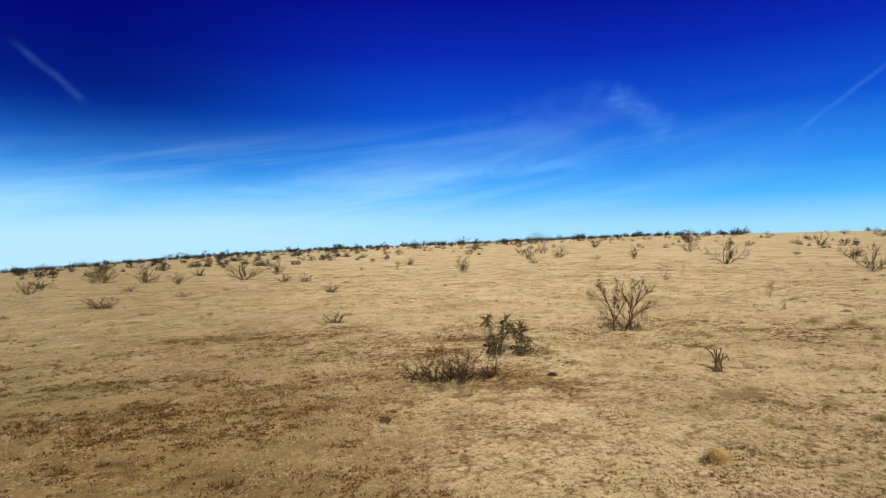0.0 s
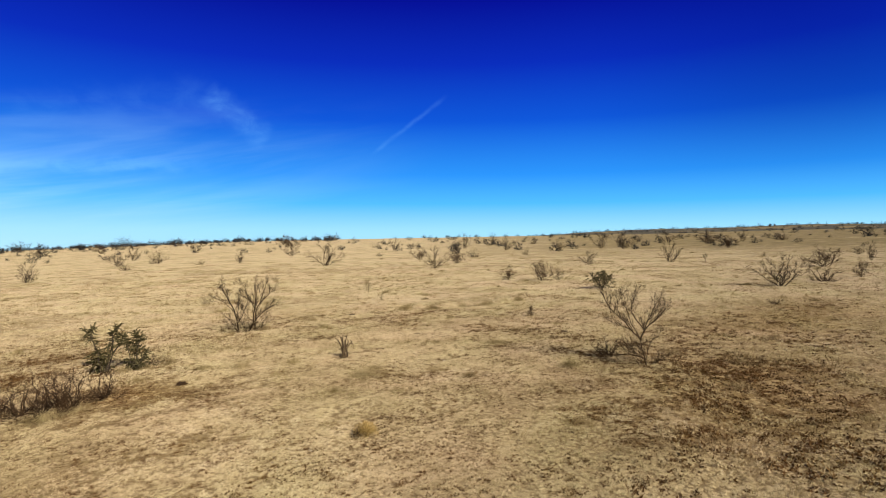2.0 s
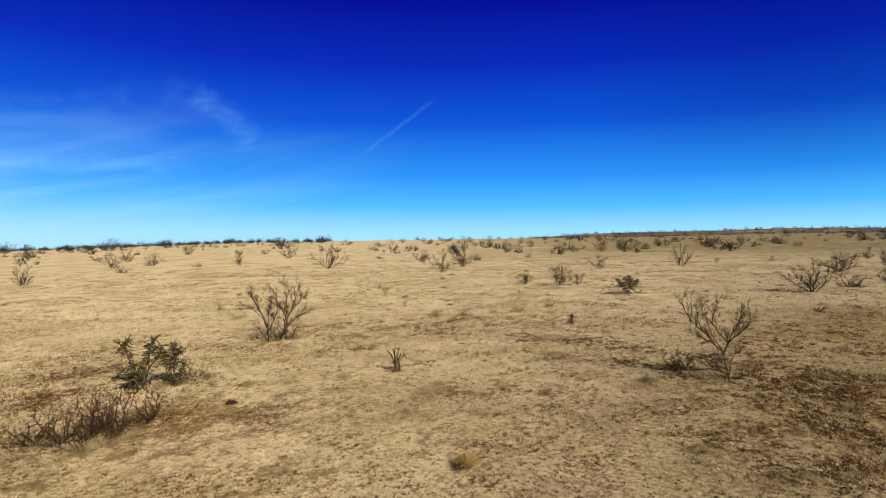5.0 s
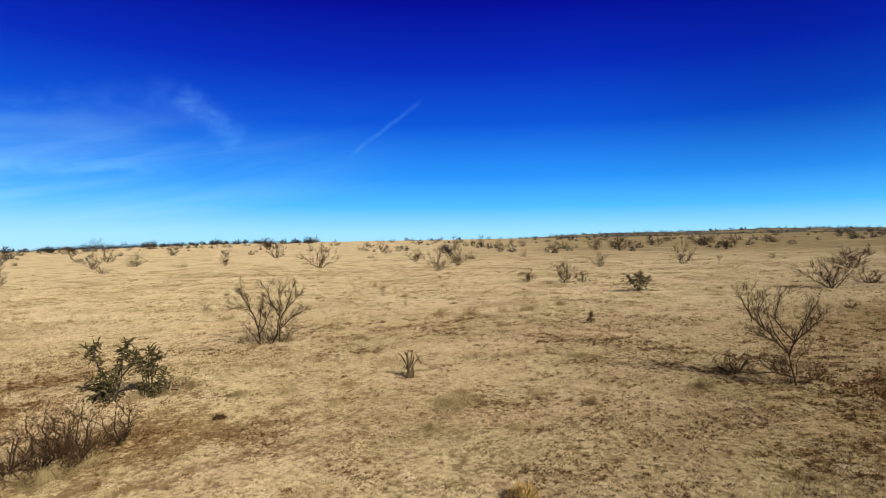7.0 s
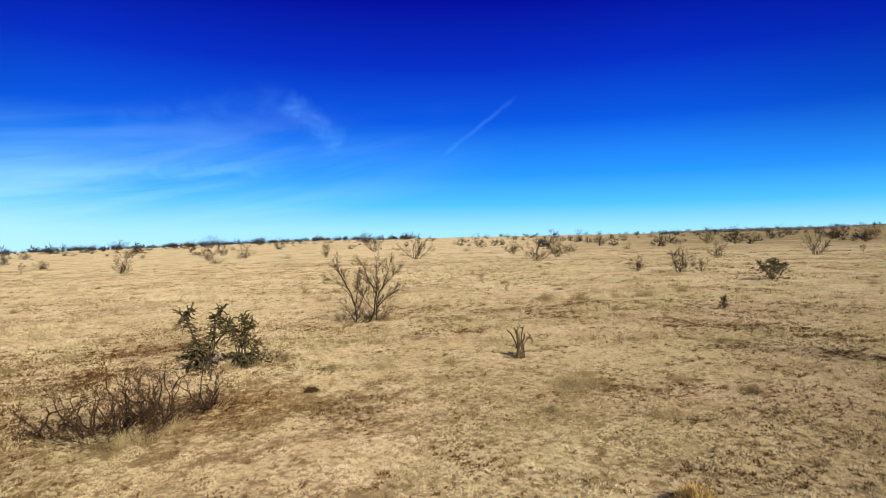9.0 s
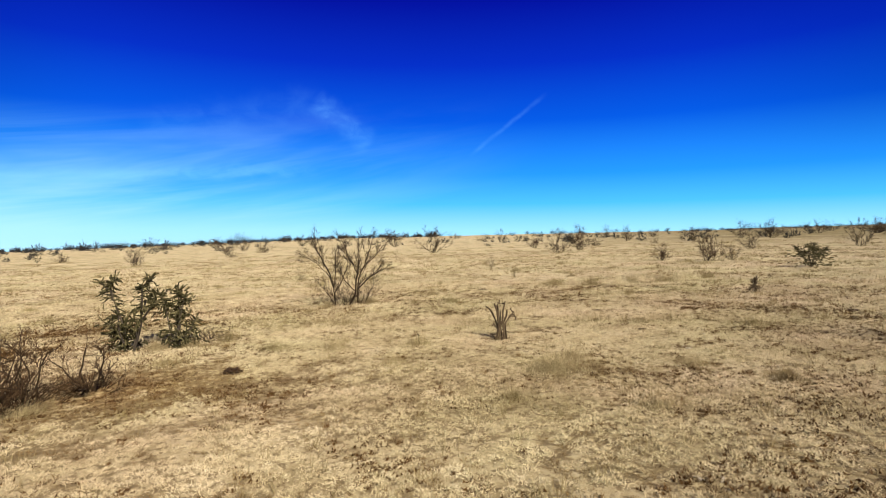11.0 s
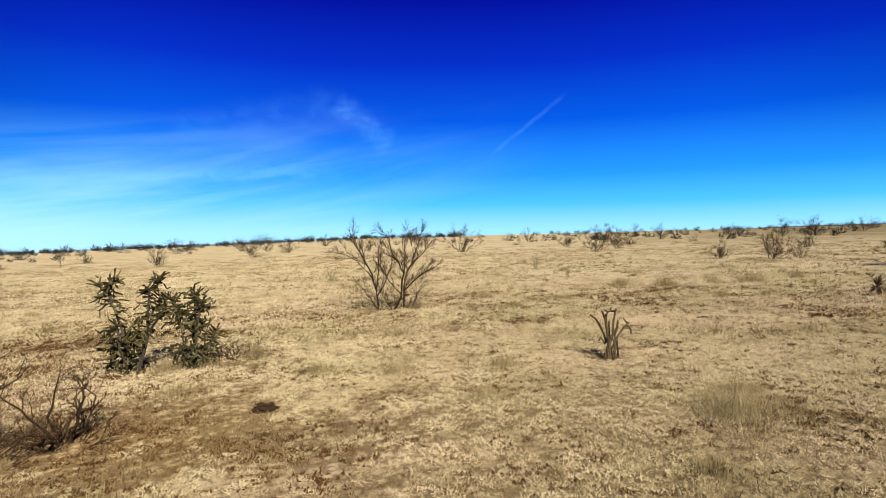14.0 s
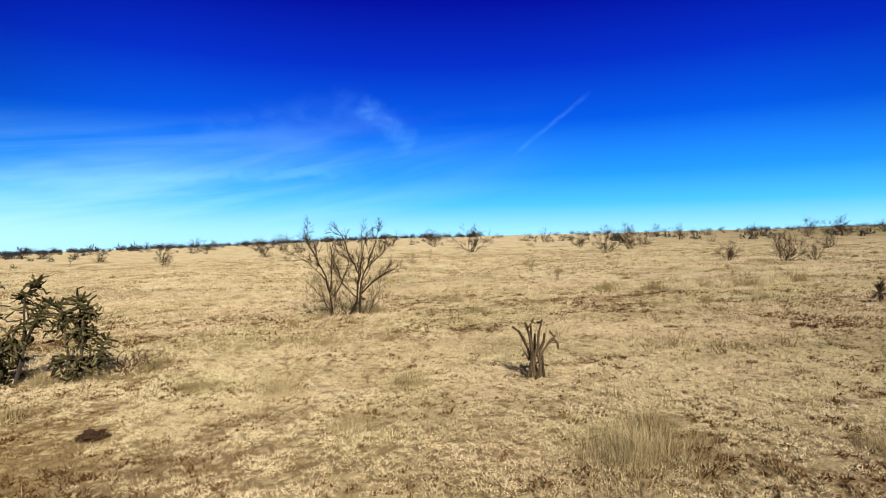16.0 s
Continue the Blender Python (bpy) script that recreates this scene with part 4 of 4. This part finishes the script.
# thorny brush in front of the cholla: several low crooked shrubs grown together
for k, (x, y, w, h) in enumerate(((-0.45, 17.4, 1.5, 0.8), (0.0, 17.0, 1.3, 1.1), (0.45, 16.65, 1.5, 1.4), (1.05, 16.95, 1.4, 1.3), (1.75, 17.3, 1.2, 0.95), (0.85, 17.35, 1.1, 1.05))):
    e = shrub(random.Random(40 + k), "thorn_brush", "tangled leafless thorn brush with reddish-brown branches", "shrub", w, h * 0.85, 7, BARK, RED_TWIG, 0.25, 0.020, 3, 0.55, 0.46, 4, 0.055)
    e.matrix_basis = Matrix.Translation((x, y, gz(x, y) - 0.02))
    tagged(e, group="thorn brush beside the cholla")


# ---- cholla cactus ----
def joint_mesh(name, length, radius, mat, bend=0.08):
    """One knobbly cactus joint along +z."""
    v, f = [], []
    rings = (0.0, 0.75), (0.25, 1.05), (0.55, 0.92), (0.85, 1.0), (1.0, 0.5)
    for i, (g, r) in enumerate(rings):
        for k in range(6):
            a = 2 * math.pi * (k + 0.5 * (i % 2)) / 6
            rr = radius * r * (1.18 if (k + i) % 2 else 0.86)
            v.append(Vector((math.cos(a) * rr + bend * length * g * g, math.sin(a) * rr, g * length)))
    for i in range(4):
        for k in range(6):
            a, b = i * 6 + k, i * 6 + (k + 1) % 6
            f.append((a, b, b + 6, a + 6))
    f.append(tuple(range(24, 30)))
    return mesh_of(name, v, f, mat, False)


JOINTS = [joint_mesh("joint", ln, r, CHOLLA, b) for ln, r, b in ((0.115, 0.0150, 0.2), (0.14, 0.0140, -0.25), (0.10, 0.0155, 0.12), (0.165, 0.0140, 0.3))]
WITHERED = [joint_mesh("joint", ln, r, DEAD_CHOLLA, b) for ln, r, b in ((0.09, 0.014, 0.1), (0.12, 0.013, -0.2))]


def cholla(name, x, y, label, arms, face, seed, joints, skirt, scale=1.0, group="", meshes=JOINTS, wood=CHOLLA_WOOD, girth=0.019):
    """Woody arms drawn in a plane, with knobbly joints fanned along them and a hanging skirt of joints low down."""
    r = random.Random(seed)
    e = thing(name, x, y, label, "cactus", group)
    across = Vector((math.cos(radians(face)), math.sin(radians(face)), 0))
    deep = Vector((-across.y, across.x, 0))

    def hang(p, way, size):
        way = way.normalized()
        ob = part("joint", r.choice(meshes), e)
        ob.matrix_basis = Matrix.Translation(p) @ way.to_track_quat("Z", "Y").to_matrix().to_4x4() @ Matrix.Rotation(r.uniform(0, 6.28), 4, "Z") @ Matrix.Diagonal((size, size, size, 1))
        return p + way * 0.12 * size

    total = sum(len(a) for a in arms)
    for pts in arms:
        line = []
        for (u0, h0, d0), (u1, h1, d1) in zip(pts, pts[1:]):
            for k in range(3):
                g = k / 3
                line.append((across * (u0 + (u1 - u0) * g) + deep * (d0 + (d1 - d0) * g) + Vector((0, 0, h0 + (h1 - h0) * g))) * scale)
        u, h, d = pts[-1]
        line.append((across * u + deep * d + Vector((0, 0, h))) * scale)
        v, f = [], []
        tube(v, f, line, [g * r.uniform(0.75, 1.3) for g in tapered(line, girth * scale, girth * 0.65 * scale)], 6)
        part("arm", mesh_of("arm", v, f, wood, False), e)
        for _ in range(int(joints * len(pts) / total)):
            g = 0.34 + 0.66 * r.random() ** 0.6
            k = min(int(g * (len(line) - 1)), len(line) - 2)
            p = line[k].lerp(line[k + 1], g * (len(line) - 1) - k)
            a = r.uniform(0, 6.28)
            way = Vector((math.cos(a), math.sin(a), r.uniform(-0.7, 0.6) if g < 0.85 else r.uniform(-0.3, 1.1)))
            end = hang(p, way, r.uniform(0.75, 1.1) * scale)
            if r.random() < 0.55:
                end = hang(end, way + Vector((r.gauss(0, 0.6), r.gauss(0, 0.6), r.gauss(-0.25, 0.6))), r.uniform(0.6, 0.95) * scale)
                if r.random() < 0.4:
                    hang(end, way + Vector((r.gauss(0, 0.8), r.gauss(0, 0.8), r.gauss(-0.3, 0.8))), r.uniform(0.5, 0.8) * scale)
        if meshes is JOINTS:
            for _ in range(4):
                a = r.uniform(0, 6.28)
                hang(line[-1 - r.randrange(2)], Vector((math.cos(a), math.sin(a), r.uniform(0.2, 1.6))), r.uniform(0.7, 1.0) * scale)
    for u, h, d, wide, tall, count in skirt:
        for _ in range(count):
            p = across * (u + r.gauss(0, wide)) + deep * (d + r.gauss(0, wide)) + Vector((0, 0, max(0.05, h + r.uniform(-tall, tall))))
            out = Vector((p.x, p.y, 0)) - across * u
            hang(p * scale, out + Vector((r.gauss(0, 0.15), r.gauss(0, 0.15), r.uniform(-0.5, 0.25))), r.uniform(0.8, 1.15) * scale)
    return e


CLUMP = "two cholla cacti grown together"
cholla("cholla_cactus", 2.3, 20.65, "tall grey-green cholla cactus with drooping knobbly joints", [
    [(0, -0.05, 0), (-0.12, 0.5, 0.05), (-0.27, 0.92, 0.05), (-0.34, 1.18, 0.0), (-0.50, 1.33, 0.0)],
    [(-0.30, 1.0, 0.03), (-0.33, 1.25, 0.0), (-0.30, 1.40, 0.0)],
    [(0.1, -0.05, 0), (0.26, 0.55, 0), (0.30, 1.05, -0.05), (0.28, 1.25, 0.0), (0.46, 1.46, 0.0)],
    [(0.05, 0.0, 0.05), (0.1, 0.5, 0.2), (0.2, 0.95, 0.3), (0.42, 1.12, 0.3)],
    [(0.0, 0.0, -0.05), (-0.02, 0.4, -0.25), (0.0, 0.75, -0.35)],
    [(0.26, 0.6, 0.0), (0.48, 0.85, -0.1), (0.6, 1.0, -0.1)],
    [(0.0, 0.1, 0.0), (-0.25, 0.35, 0.0), (-0.42, 0.55, 0.05)]], -30, 5, 225, [(-0.10, 0.30, 0, 0.13, 0.28, 180), (0.18, 0.72, 0, 0.10, 0.20, 45)], 1.0, CLUMP)
cholla("cholla_cactus", 3.15, 20.5, "bushy grey-green cholla cactus with drooping knobbly joints", [
    [(0, -0.05, 0), (-0.15, 0.4, 0), (-0.25, 0.85, 0.05), (-0.32, 1.05, 0.05)],
    [(0.05, -0.05, 0), (0.05, 0.6, 0), (0.03, 1.0, 0.0), (0.02, 1.15, 0)],
    [(0.04, 0.5, 0), (0.15, 0.85, -0.1), (0.2, 1.05, -0.1)],
    [(0.02, 0.1, 0), (0.2, 0.35, 0.15), (0.28, 0.55, 0.2)],
    [(0.0, 0.1, 0), (-0.1, 0.45, 0.25), (-0.15, 0.7, 0.35)]], -30, 6, 175, [(0.02, 0.20, 0, 0.17, 0.18, 150), (-0.16, 0.80, 0, 0.09, 0.14, 28), (0.08, 0.66, 0, 0.09, 0.18, 32)], 1.0, CLUMP)
cholla("cholla_cactus", 31.9, 22.9, "rounded dark green cholla cactus on open grass", [
    [(0, -0.05, 0), (-0.3, 0.5, 0.1), (-0.55, 0.85, 0.1)], [(0, -0.05, 0), (0.1, 0.6, -0.1), (0.05, 1.05, -0.1)],
    [(0, -0.05, 0), (0.35, 0.5, 0.1), (0.6, 0.8, 0.1)], [(0, 0, 0), (-0.2, 0.5, -0.3), (-0.25, 0.95, -0.4)], [(0, 0, 0), (0.25, 0.5, 0.35), (0.3, 0.95, 0.4)]],
    -43, 7, 220, [(0, 0.35, 0, 0.32, 0.28, 170), (0, 0.72, 0, 0.30, 0.22, 110)], 1.15)
for k, (x, y, s, lb) in enumerate(((-4.3, 81.0, 1.05, "small dark upright cholla cactus far off"), (61.0, 29.2, 0.85, "small dark upright cholla cactus far off"), (92.0, 22.0, 0.9, "small dark upright cholla cactus far off"))):
    cholla("cholla_cactus", x, y, lb, [
        [(0, -0.05, 0), (0.0, 0.6, 0), (0.0, 1.2, 0)], [(0, 0.5, 0), (0.25, 0.75, 0), (0.3, 1.05, 0)], [(0, 0.4, 0), (-0.22, 0.7, 0.1), (-0.25, 0.95, 0.1)]],
        -20, 60 + k, 30, [], s)

# withered young cholla standing alone
fingers = random.Random(31)
stems = []
for k in range(7):
    u, d = -0.10 + 0.035 * k, fingers.uniform(-0.06, 0.06)
    stems.append([(u, -0.03, d), (u * 0.8 + fingers.gauss(0, 0.01), 0.16, d), (u * 0.55 + fingers.gauss(0, 0.015), fingers.uniform(0.27, 0.36), d * 0.7)])
stems += [[(-0.06, 0.24, 0), (-0.09, 0.36, 0.02), (-0.15, 0.50, 0.03), (-0.21, 0.59, 0.03), (-0.29, 0.65, 0.03)],
          [(-0.05, 0.28, -0.02), (-0.06, 0.44, -0.03), (-0.085, 0.58, -0.03), (-0.13, 0.71, -0.03)],
          [(-0.02, 0.30, 0.03), (-0.045, 0.46, 0.05), (-0.05, 0.66, 0.06)],
          [(0.02, 0.28, 0), (0.035, 0.42, 0), (0.045, 0.56, 0.01), (0.09, 0.74, 0.02)],
          [(0.05, 0.24, -0.02), (0.10, 0.36, -0.04), (0.18, 0.48, -0.05), (0.25, 0.55, -0.05)],
          [(0.16, 0.46, -0.05), (0.23, 0.50, -0.06), (0.27, 0.45, -0.06), (0.28, 0.38, -0.06)],
          [(0.0, 0.30, 0.05), (0.0, 0.44, 0.09), (0.01, 0.55, 0.11)],
          [(0.06, 0.34, 0.04), (0.12, 0.46, 0.07), (0.13, 0.56, 0.08)],
          [(-0.07, 0.22, 0.02), (-0.13, 0.32, 0.06), (-0.15, 0.26, 0.07)]]
cholla("withered_cholla", 8.55, 17.02, "withered brown cholla stump with upright finger-like stems", stems, -28, 9, 16, [(0, 0.08, 0, 0.07, 0.06, 16)], 1.02, "", WITHERED, DEAD_CHOLLA, 0.020)


# ---- yucca, saplings ----
def rosette(name, x, y, label, category, leaves, length, width, mat, seed, stalk=0.0, up=(0.3, 1.1)):
    """Stiff blades fanned from one crown, each a folded leaf."""
    r = random.Random(seed)
    e = thing(name, x, y, label, category)
    for _ in range(leaves):
        a, t = r.uniform(0, 6.28), r.uniform(*up)
        out = Vector((math.cos(a) * math.cos(t), math.sin(a) * math.cos(t), math.sin(t)))
        side = Vector((-math.sin(a), math.cos(a), 0)) * width
        ln = length * r.uniform(0.75, 1.1)
        base = Vector((0, 0, stalk * r.uniform(0.5, 1.0)))
        mid, tip = base + out * ln * 0.55, base + out * ln + Vector((0, 0, -0.12 * ln))
        keel = out.cross(side).normalized() * width * 0.35
        v = [base - side * 0.6, base + side * 0.6, mid - side, mid + side, mid - keel, tip]
        part("leaf", mesh_of("leaf", v, [(0, 4, 2), (0, 1, 4), (1, 3, 4), (2, 4, 5), (4, 3, 5)], mat, False), e)
    return e


rosette("yucca", 19.35, 18.35, "small dry yucca with drooping narrow leaves", "yucca", 80, 0.30, 0.020, YUCCA, 3, 0.36, (-1.25, 1.25))
for k, (x, y, h) in enumerate(((21.5, 35.4, 1.0), (47.7, 72.0, 1.9), (24.2, 53.7, 1.0), (18.6, 29.5, 0.55), (20.9, 34.6, 0.8))):
    e = shrub(random.Random(70 + k), "sapling", "thin pale leafless sapling rising from dry grass", "sapling", 0.6 * h, h, 4, GREY_TWIG, GREY_TWIG, 1.0, 0.010, 3, 0.26, 0.6)
    e.matrix_basis = Matrix.Translation((x, y, gz(x, y) - 0.02))


# ---- taller grass clumps, yellow shrub, dark mounds, stones ----
def grass_clump(name, x, y, wide, high, count, mat, label, category="grass clump", group="", width=0.0036, lean=1.7):
    r = np.random.default_rng(int(abs(x * 131 + y * 977)) + 5)
    count = int(count * 1.6)
    a, d = r.uniform(0, 6.283, count), np.minimum(np.abs(r.normal(0, 0.42, count)), 1.1) * wide / 2
    px, py = x + np.cos(a) * d, y + np.sin(a) * d * 0.8
    h = high * r.uniform(0.4, 1.15, count) ** 1.5 * (1 - 0.6 * np.minimum(2 * d / wide, 1) ** 1.5)
    v = bent_blades(px, py, ground_z(px, py), h, np.full(count, width) * r.uniform(0.5, 1.2, count), np.abs(r.normal(0, lean * 0.7, count)), a + r.normal(0, 1.2, count))
    v -= (x, y, gz(x, y))
    tone = np.repeat(np.clip(0.2 + 0.8 * soft_noise(px, py, 0.22, 2) + r.normal(0, 0.12, count), 0, 1), len(v) // count)
    ob = new(name, big_mesh(name, v, tri_faces(v), mat, tone=tone))
    ob.location = (x, y, gz(x, y) - 0.01)
    return tagged(ob, label, category, group, "stuff")


TALL = "grey-olive clump of tall wispy dry grass"
for x, y, w, h, c in ((7.6, 14.35, 2.1, 0.25, 3300), (8.2, 14.75, 1.3, 0.24, 800), (13.1, 23.6, 1.8, 0.16, 900), (9.6, 12.2, 0.9, 0.2, 800), (9.45, 13.5, 1.0, 0.16, 700), (7.35, 12.4, 0.9, 0.16, 800), (7.9, 18.1, 0.7, 0.13, 500),
                      (5.5, 17.95, 0.8, 0.27, 800), (4.6, 18.65, 0.8, 0.25, 700), (4.1, 20.45, 0.9, 0.26, 700), (5.9, 16.3, 0.7, 0.2, 500), (12.5, 11.0, 1.3, 0.3, 900), (6.2, 13.6, 0.9, 0.15, 600), (2.75, 20.25, 0.7, 0.28, 700), (0.4, 16.2, 1.5, 0.26, 900), (1.1, 16.5, 1.0, 0.22, 500),
                      (3.4, 20.25, 0.6, 0.22, 500), (10.3, 32.8, 0.8, 0.5, 300), (-7.8, 18.8, 1.2, 0.35, 700), (-9.7, 21.5, 1.5, 0.35, 700), (9.0, 24.5, 0.9, 0.35, 600), (7.6, 24.5, 0.9, 0.25, 500)):
    grass_clump("grass_clump", x, y, w, h, c, OLIVE, TALL, group="tall grass clumps")
for x, y, w, c in ((7.75, 14.4, 1.3, 700), (9.6, 12.2, 0.6, 150), (12.5, 11.0, 0.8, 160), (8.25, 14.8, 0.8, 200), (6.2, 13.6, 0.6, 110), (-1.15, 13.4, 0.5, 200), (3.62, 17.35, 0.4, 130), (10.4, 14.4, 0.5, 90)):
    grass_clump("dead_thatch", x, y, w, 0.13, c, THATCH, "dark dead thatch at the foot of tall grass", "litter", "dead thatch under grass clumps", 0.009, 1.6)
for k in range(11):
    grass_clump("grass_clump", 17.0 + k * 0.64 + 0.25 * math.sin(k * 2.1), 25.0 - 0.9 * math.sin(k / 10 * math.pi) + 0.25 * math.sin(k * 1.7) - 0.19 * k, 1.6, 0.40 + 0.06 * math.sin(k * 2.9), 330, STRAW if k % 2 else WISP, "grey-olive bank of tall dry grass", group="bank of tall grass", width=0.011)

bunches = random.Random(77)
for _ in range(84):
    a, d = radians(bunches.uniform(-95, 45)), bunches.uniform(11, 55)
    grass_clump("grass_bunch", 1.5 - math.sin(a) * d, 6 + math.cos(a) * d, bunches.uniform(0.6, 1.5), bunches.uniform(0.14, 0.28), 170, WISP, "low fuzzy bunch of pale-brown dry grass", "grass bunch", "scattered bunches of dry grass", 0.009 + 0.0002 * d)

e = thing("snakeweed", 5.05, 10.38, "yellow dome-shaped snakeweed bush beside its dead half", "shrub")
for name, mat, cx, cy, rad, hi, count, lb in (("flower_mound", YELLOW, 0.04, 0.0, 0.26, 0.36, 1700, "dry yellow flower heads"), ("dead_half", DARK_LITTER, -0.16, 0.0, 0.14, 0.17, 190, "dead blackish twigs")):
    r = np.random.default_rng(count)
    a, t = r.uniform(0, 6.283, count), np.arcsin(r.uniform(0.05, 1, count))
    g = r.uniform(0.45, 1.0, count)
    px, py, pz = cx + np.cos(a) * np.cos(t) * rad * g, cy + np.sin(a) * np.cos(t) * rad * g, np.sin(t) * hi * g * 0.75
    v = blades(px, py, pz, np.full(count, 0.048), np.full(count, 0.013), np.pi / 2 - t + r.normal(0, 0.4, count), a)
    part(name, big_mesh(name, v, tri_faces(v), mat), e, lb)


def clod(name, x, y, wide, high, mat, label, category, seed, group=""):
    """One lumpy crumbled mound."""
    bm = bmesh.new()
    bmesh.ops.create_icosphere(bm, subdivisions=4, radius=1.0)
    for v in bm.verts:
        p = v.co.copy()
        rough = 1 + 0.45 * noise.noise(p * 2.3 + Vector((seed * 7.1, 0, 0))) + 0.35 * noise.noise(p * 6 + Vector((0, seed * 3.7, 0)))
        v.co = Vector((p.x * wide / 2 * rough, p.y * wide * 0.38 * rough, p.z * high * rough))
    me = bpy.data.meshes.new(name)
    bm.to_mesh(me)
    bm.free()
    me.materials.append(mat)
    ob = new(name, me)
    ob.location = (x, y, gz(x, y))
    return tagged(ob, label, category, group)


DUNG = "dark crumbled dung pat lying on the grass"
clod("dung_pat", 3.62, 17.35, 0.26, 0.075, DARK_LITTER, DUNG, "dung", 1, "dung pats")
clod("dung_pat", 11.4, 16.0, 0.18, 0.03, DARK_LITTER, DUNG, "dung", 2, "dung pats")
clod("dung_pat", 17.0, 14.6, 0.32, 0.045, DARK_LITTER, DUNG, "dung", 3, "dung pats")
clod("dung_pat", 12.9, 18.7, 0.22, 0.03, DARK_LITTER, DUNG, "dung", 4, "dung pats")
clod("dung_pat", 14.0, 25.5, 0.34, 0.045, DARK_LITTER, DUNG, "dung", 6, "dung pats")
clod("dead_tussock", -1.15, 13.4, 0.24, 0.13, DARK_LITTER, "dark dead grass tussock casting a shadow", "tussock", 5)


def stones(x, y, wide, count, seed):
    r = random.Random(seed)
    e = thing("stone_patch", x, y, "pale weathered stones and grit on bare soil", "stones", "pale stone patches", 0.0)
    base = bmesh.new()
    bmesh.ops.create_icosphere(base, subdivisions=1, radius=1.0)
    for v in base.verts:
        v.co *= r.uniform(0.75, 1.2)
    me = bpy.data.meshes.new("stone")
    base.to_mesh(me)
    base.free()
    me.materials.append(STONE)
    for _ in range(count):
        a, d = r.uniform(0, 6.28), wide / 2 * math.sqrt(r.random())
        s = r.uniform(0.008, 0.028)
        dx, dy = math.cos(a) * d, math.sin(a) * d
        ob = part("stone", me, e)
        ob.matrix_basis = Matrix.Translation((dx, dy, gz(x + dx, y + dy) - gz(x, y) + s * 0.35)) @ Matrix.Rotation(r.uniform(0, 6.28), 4, "Z") @ Matrix.Diagonal((s * r.uniform(0.9, 1.8), s, s * 0.6, 1))


stones(10.45, 14.4, 0.32, 26, 1)
stones(11.9, 14.9, 0.2, 5, 2)
stones(6.1, 10.9, 0.25, 6, 3)
stones(3.5, 10.5, 0.9, 16, 4)
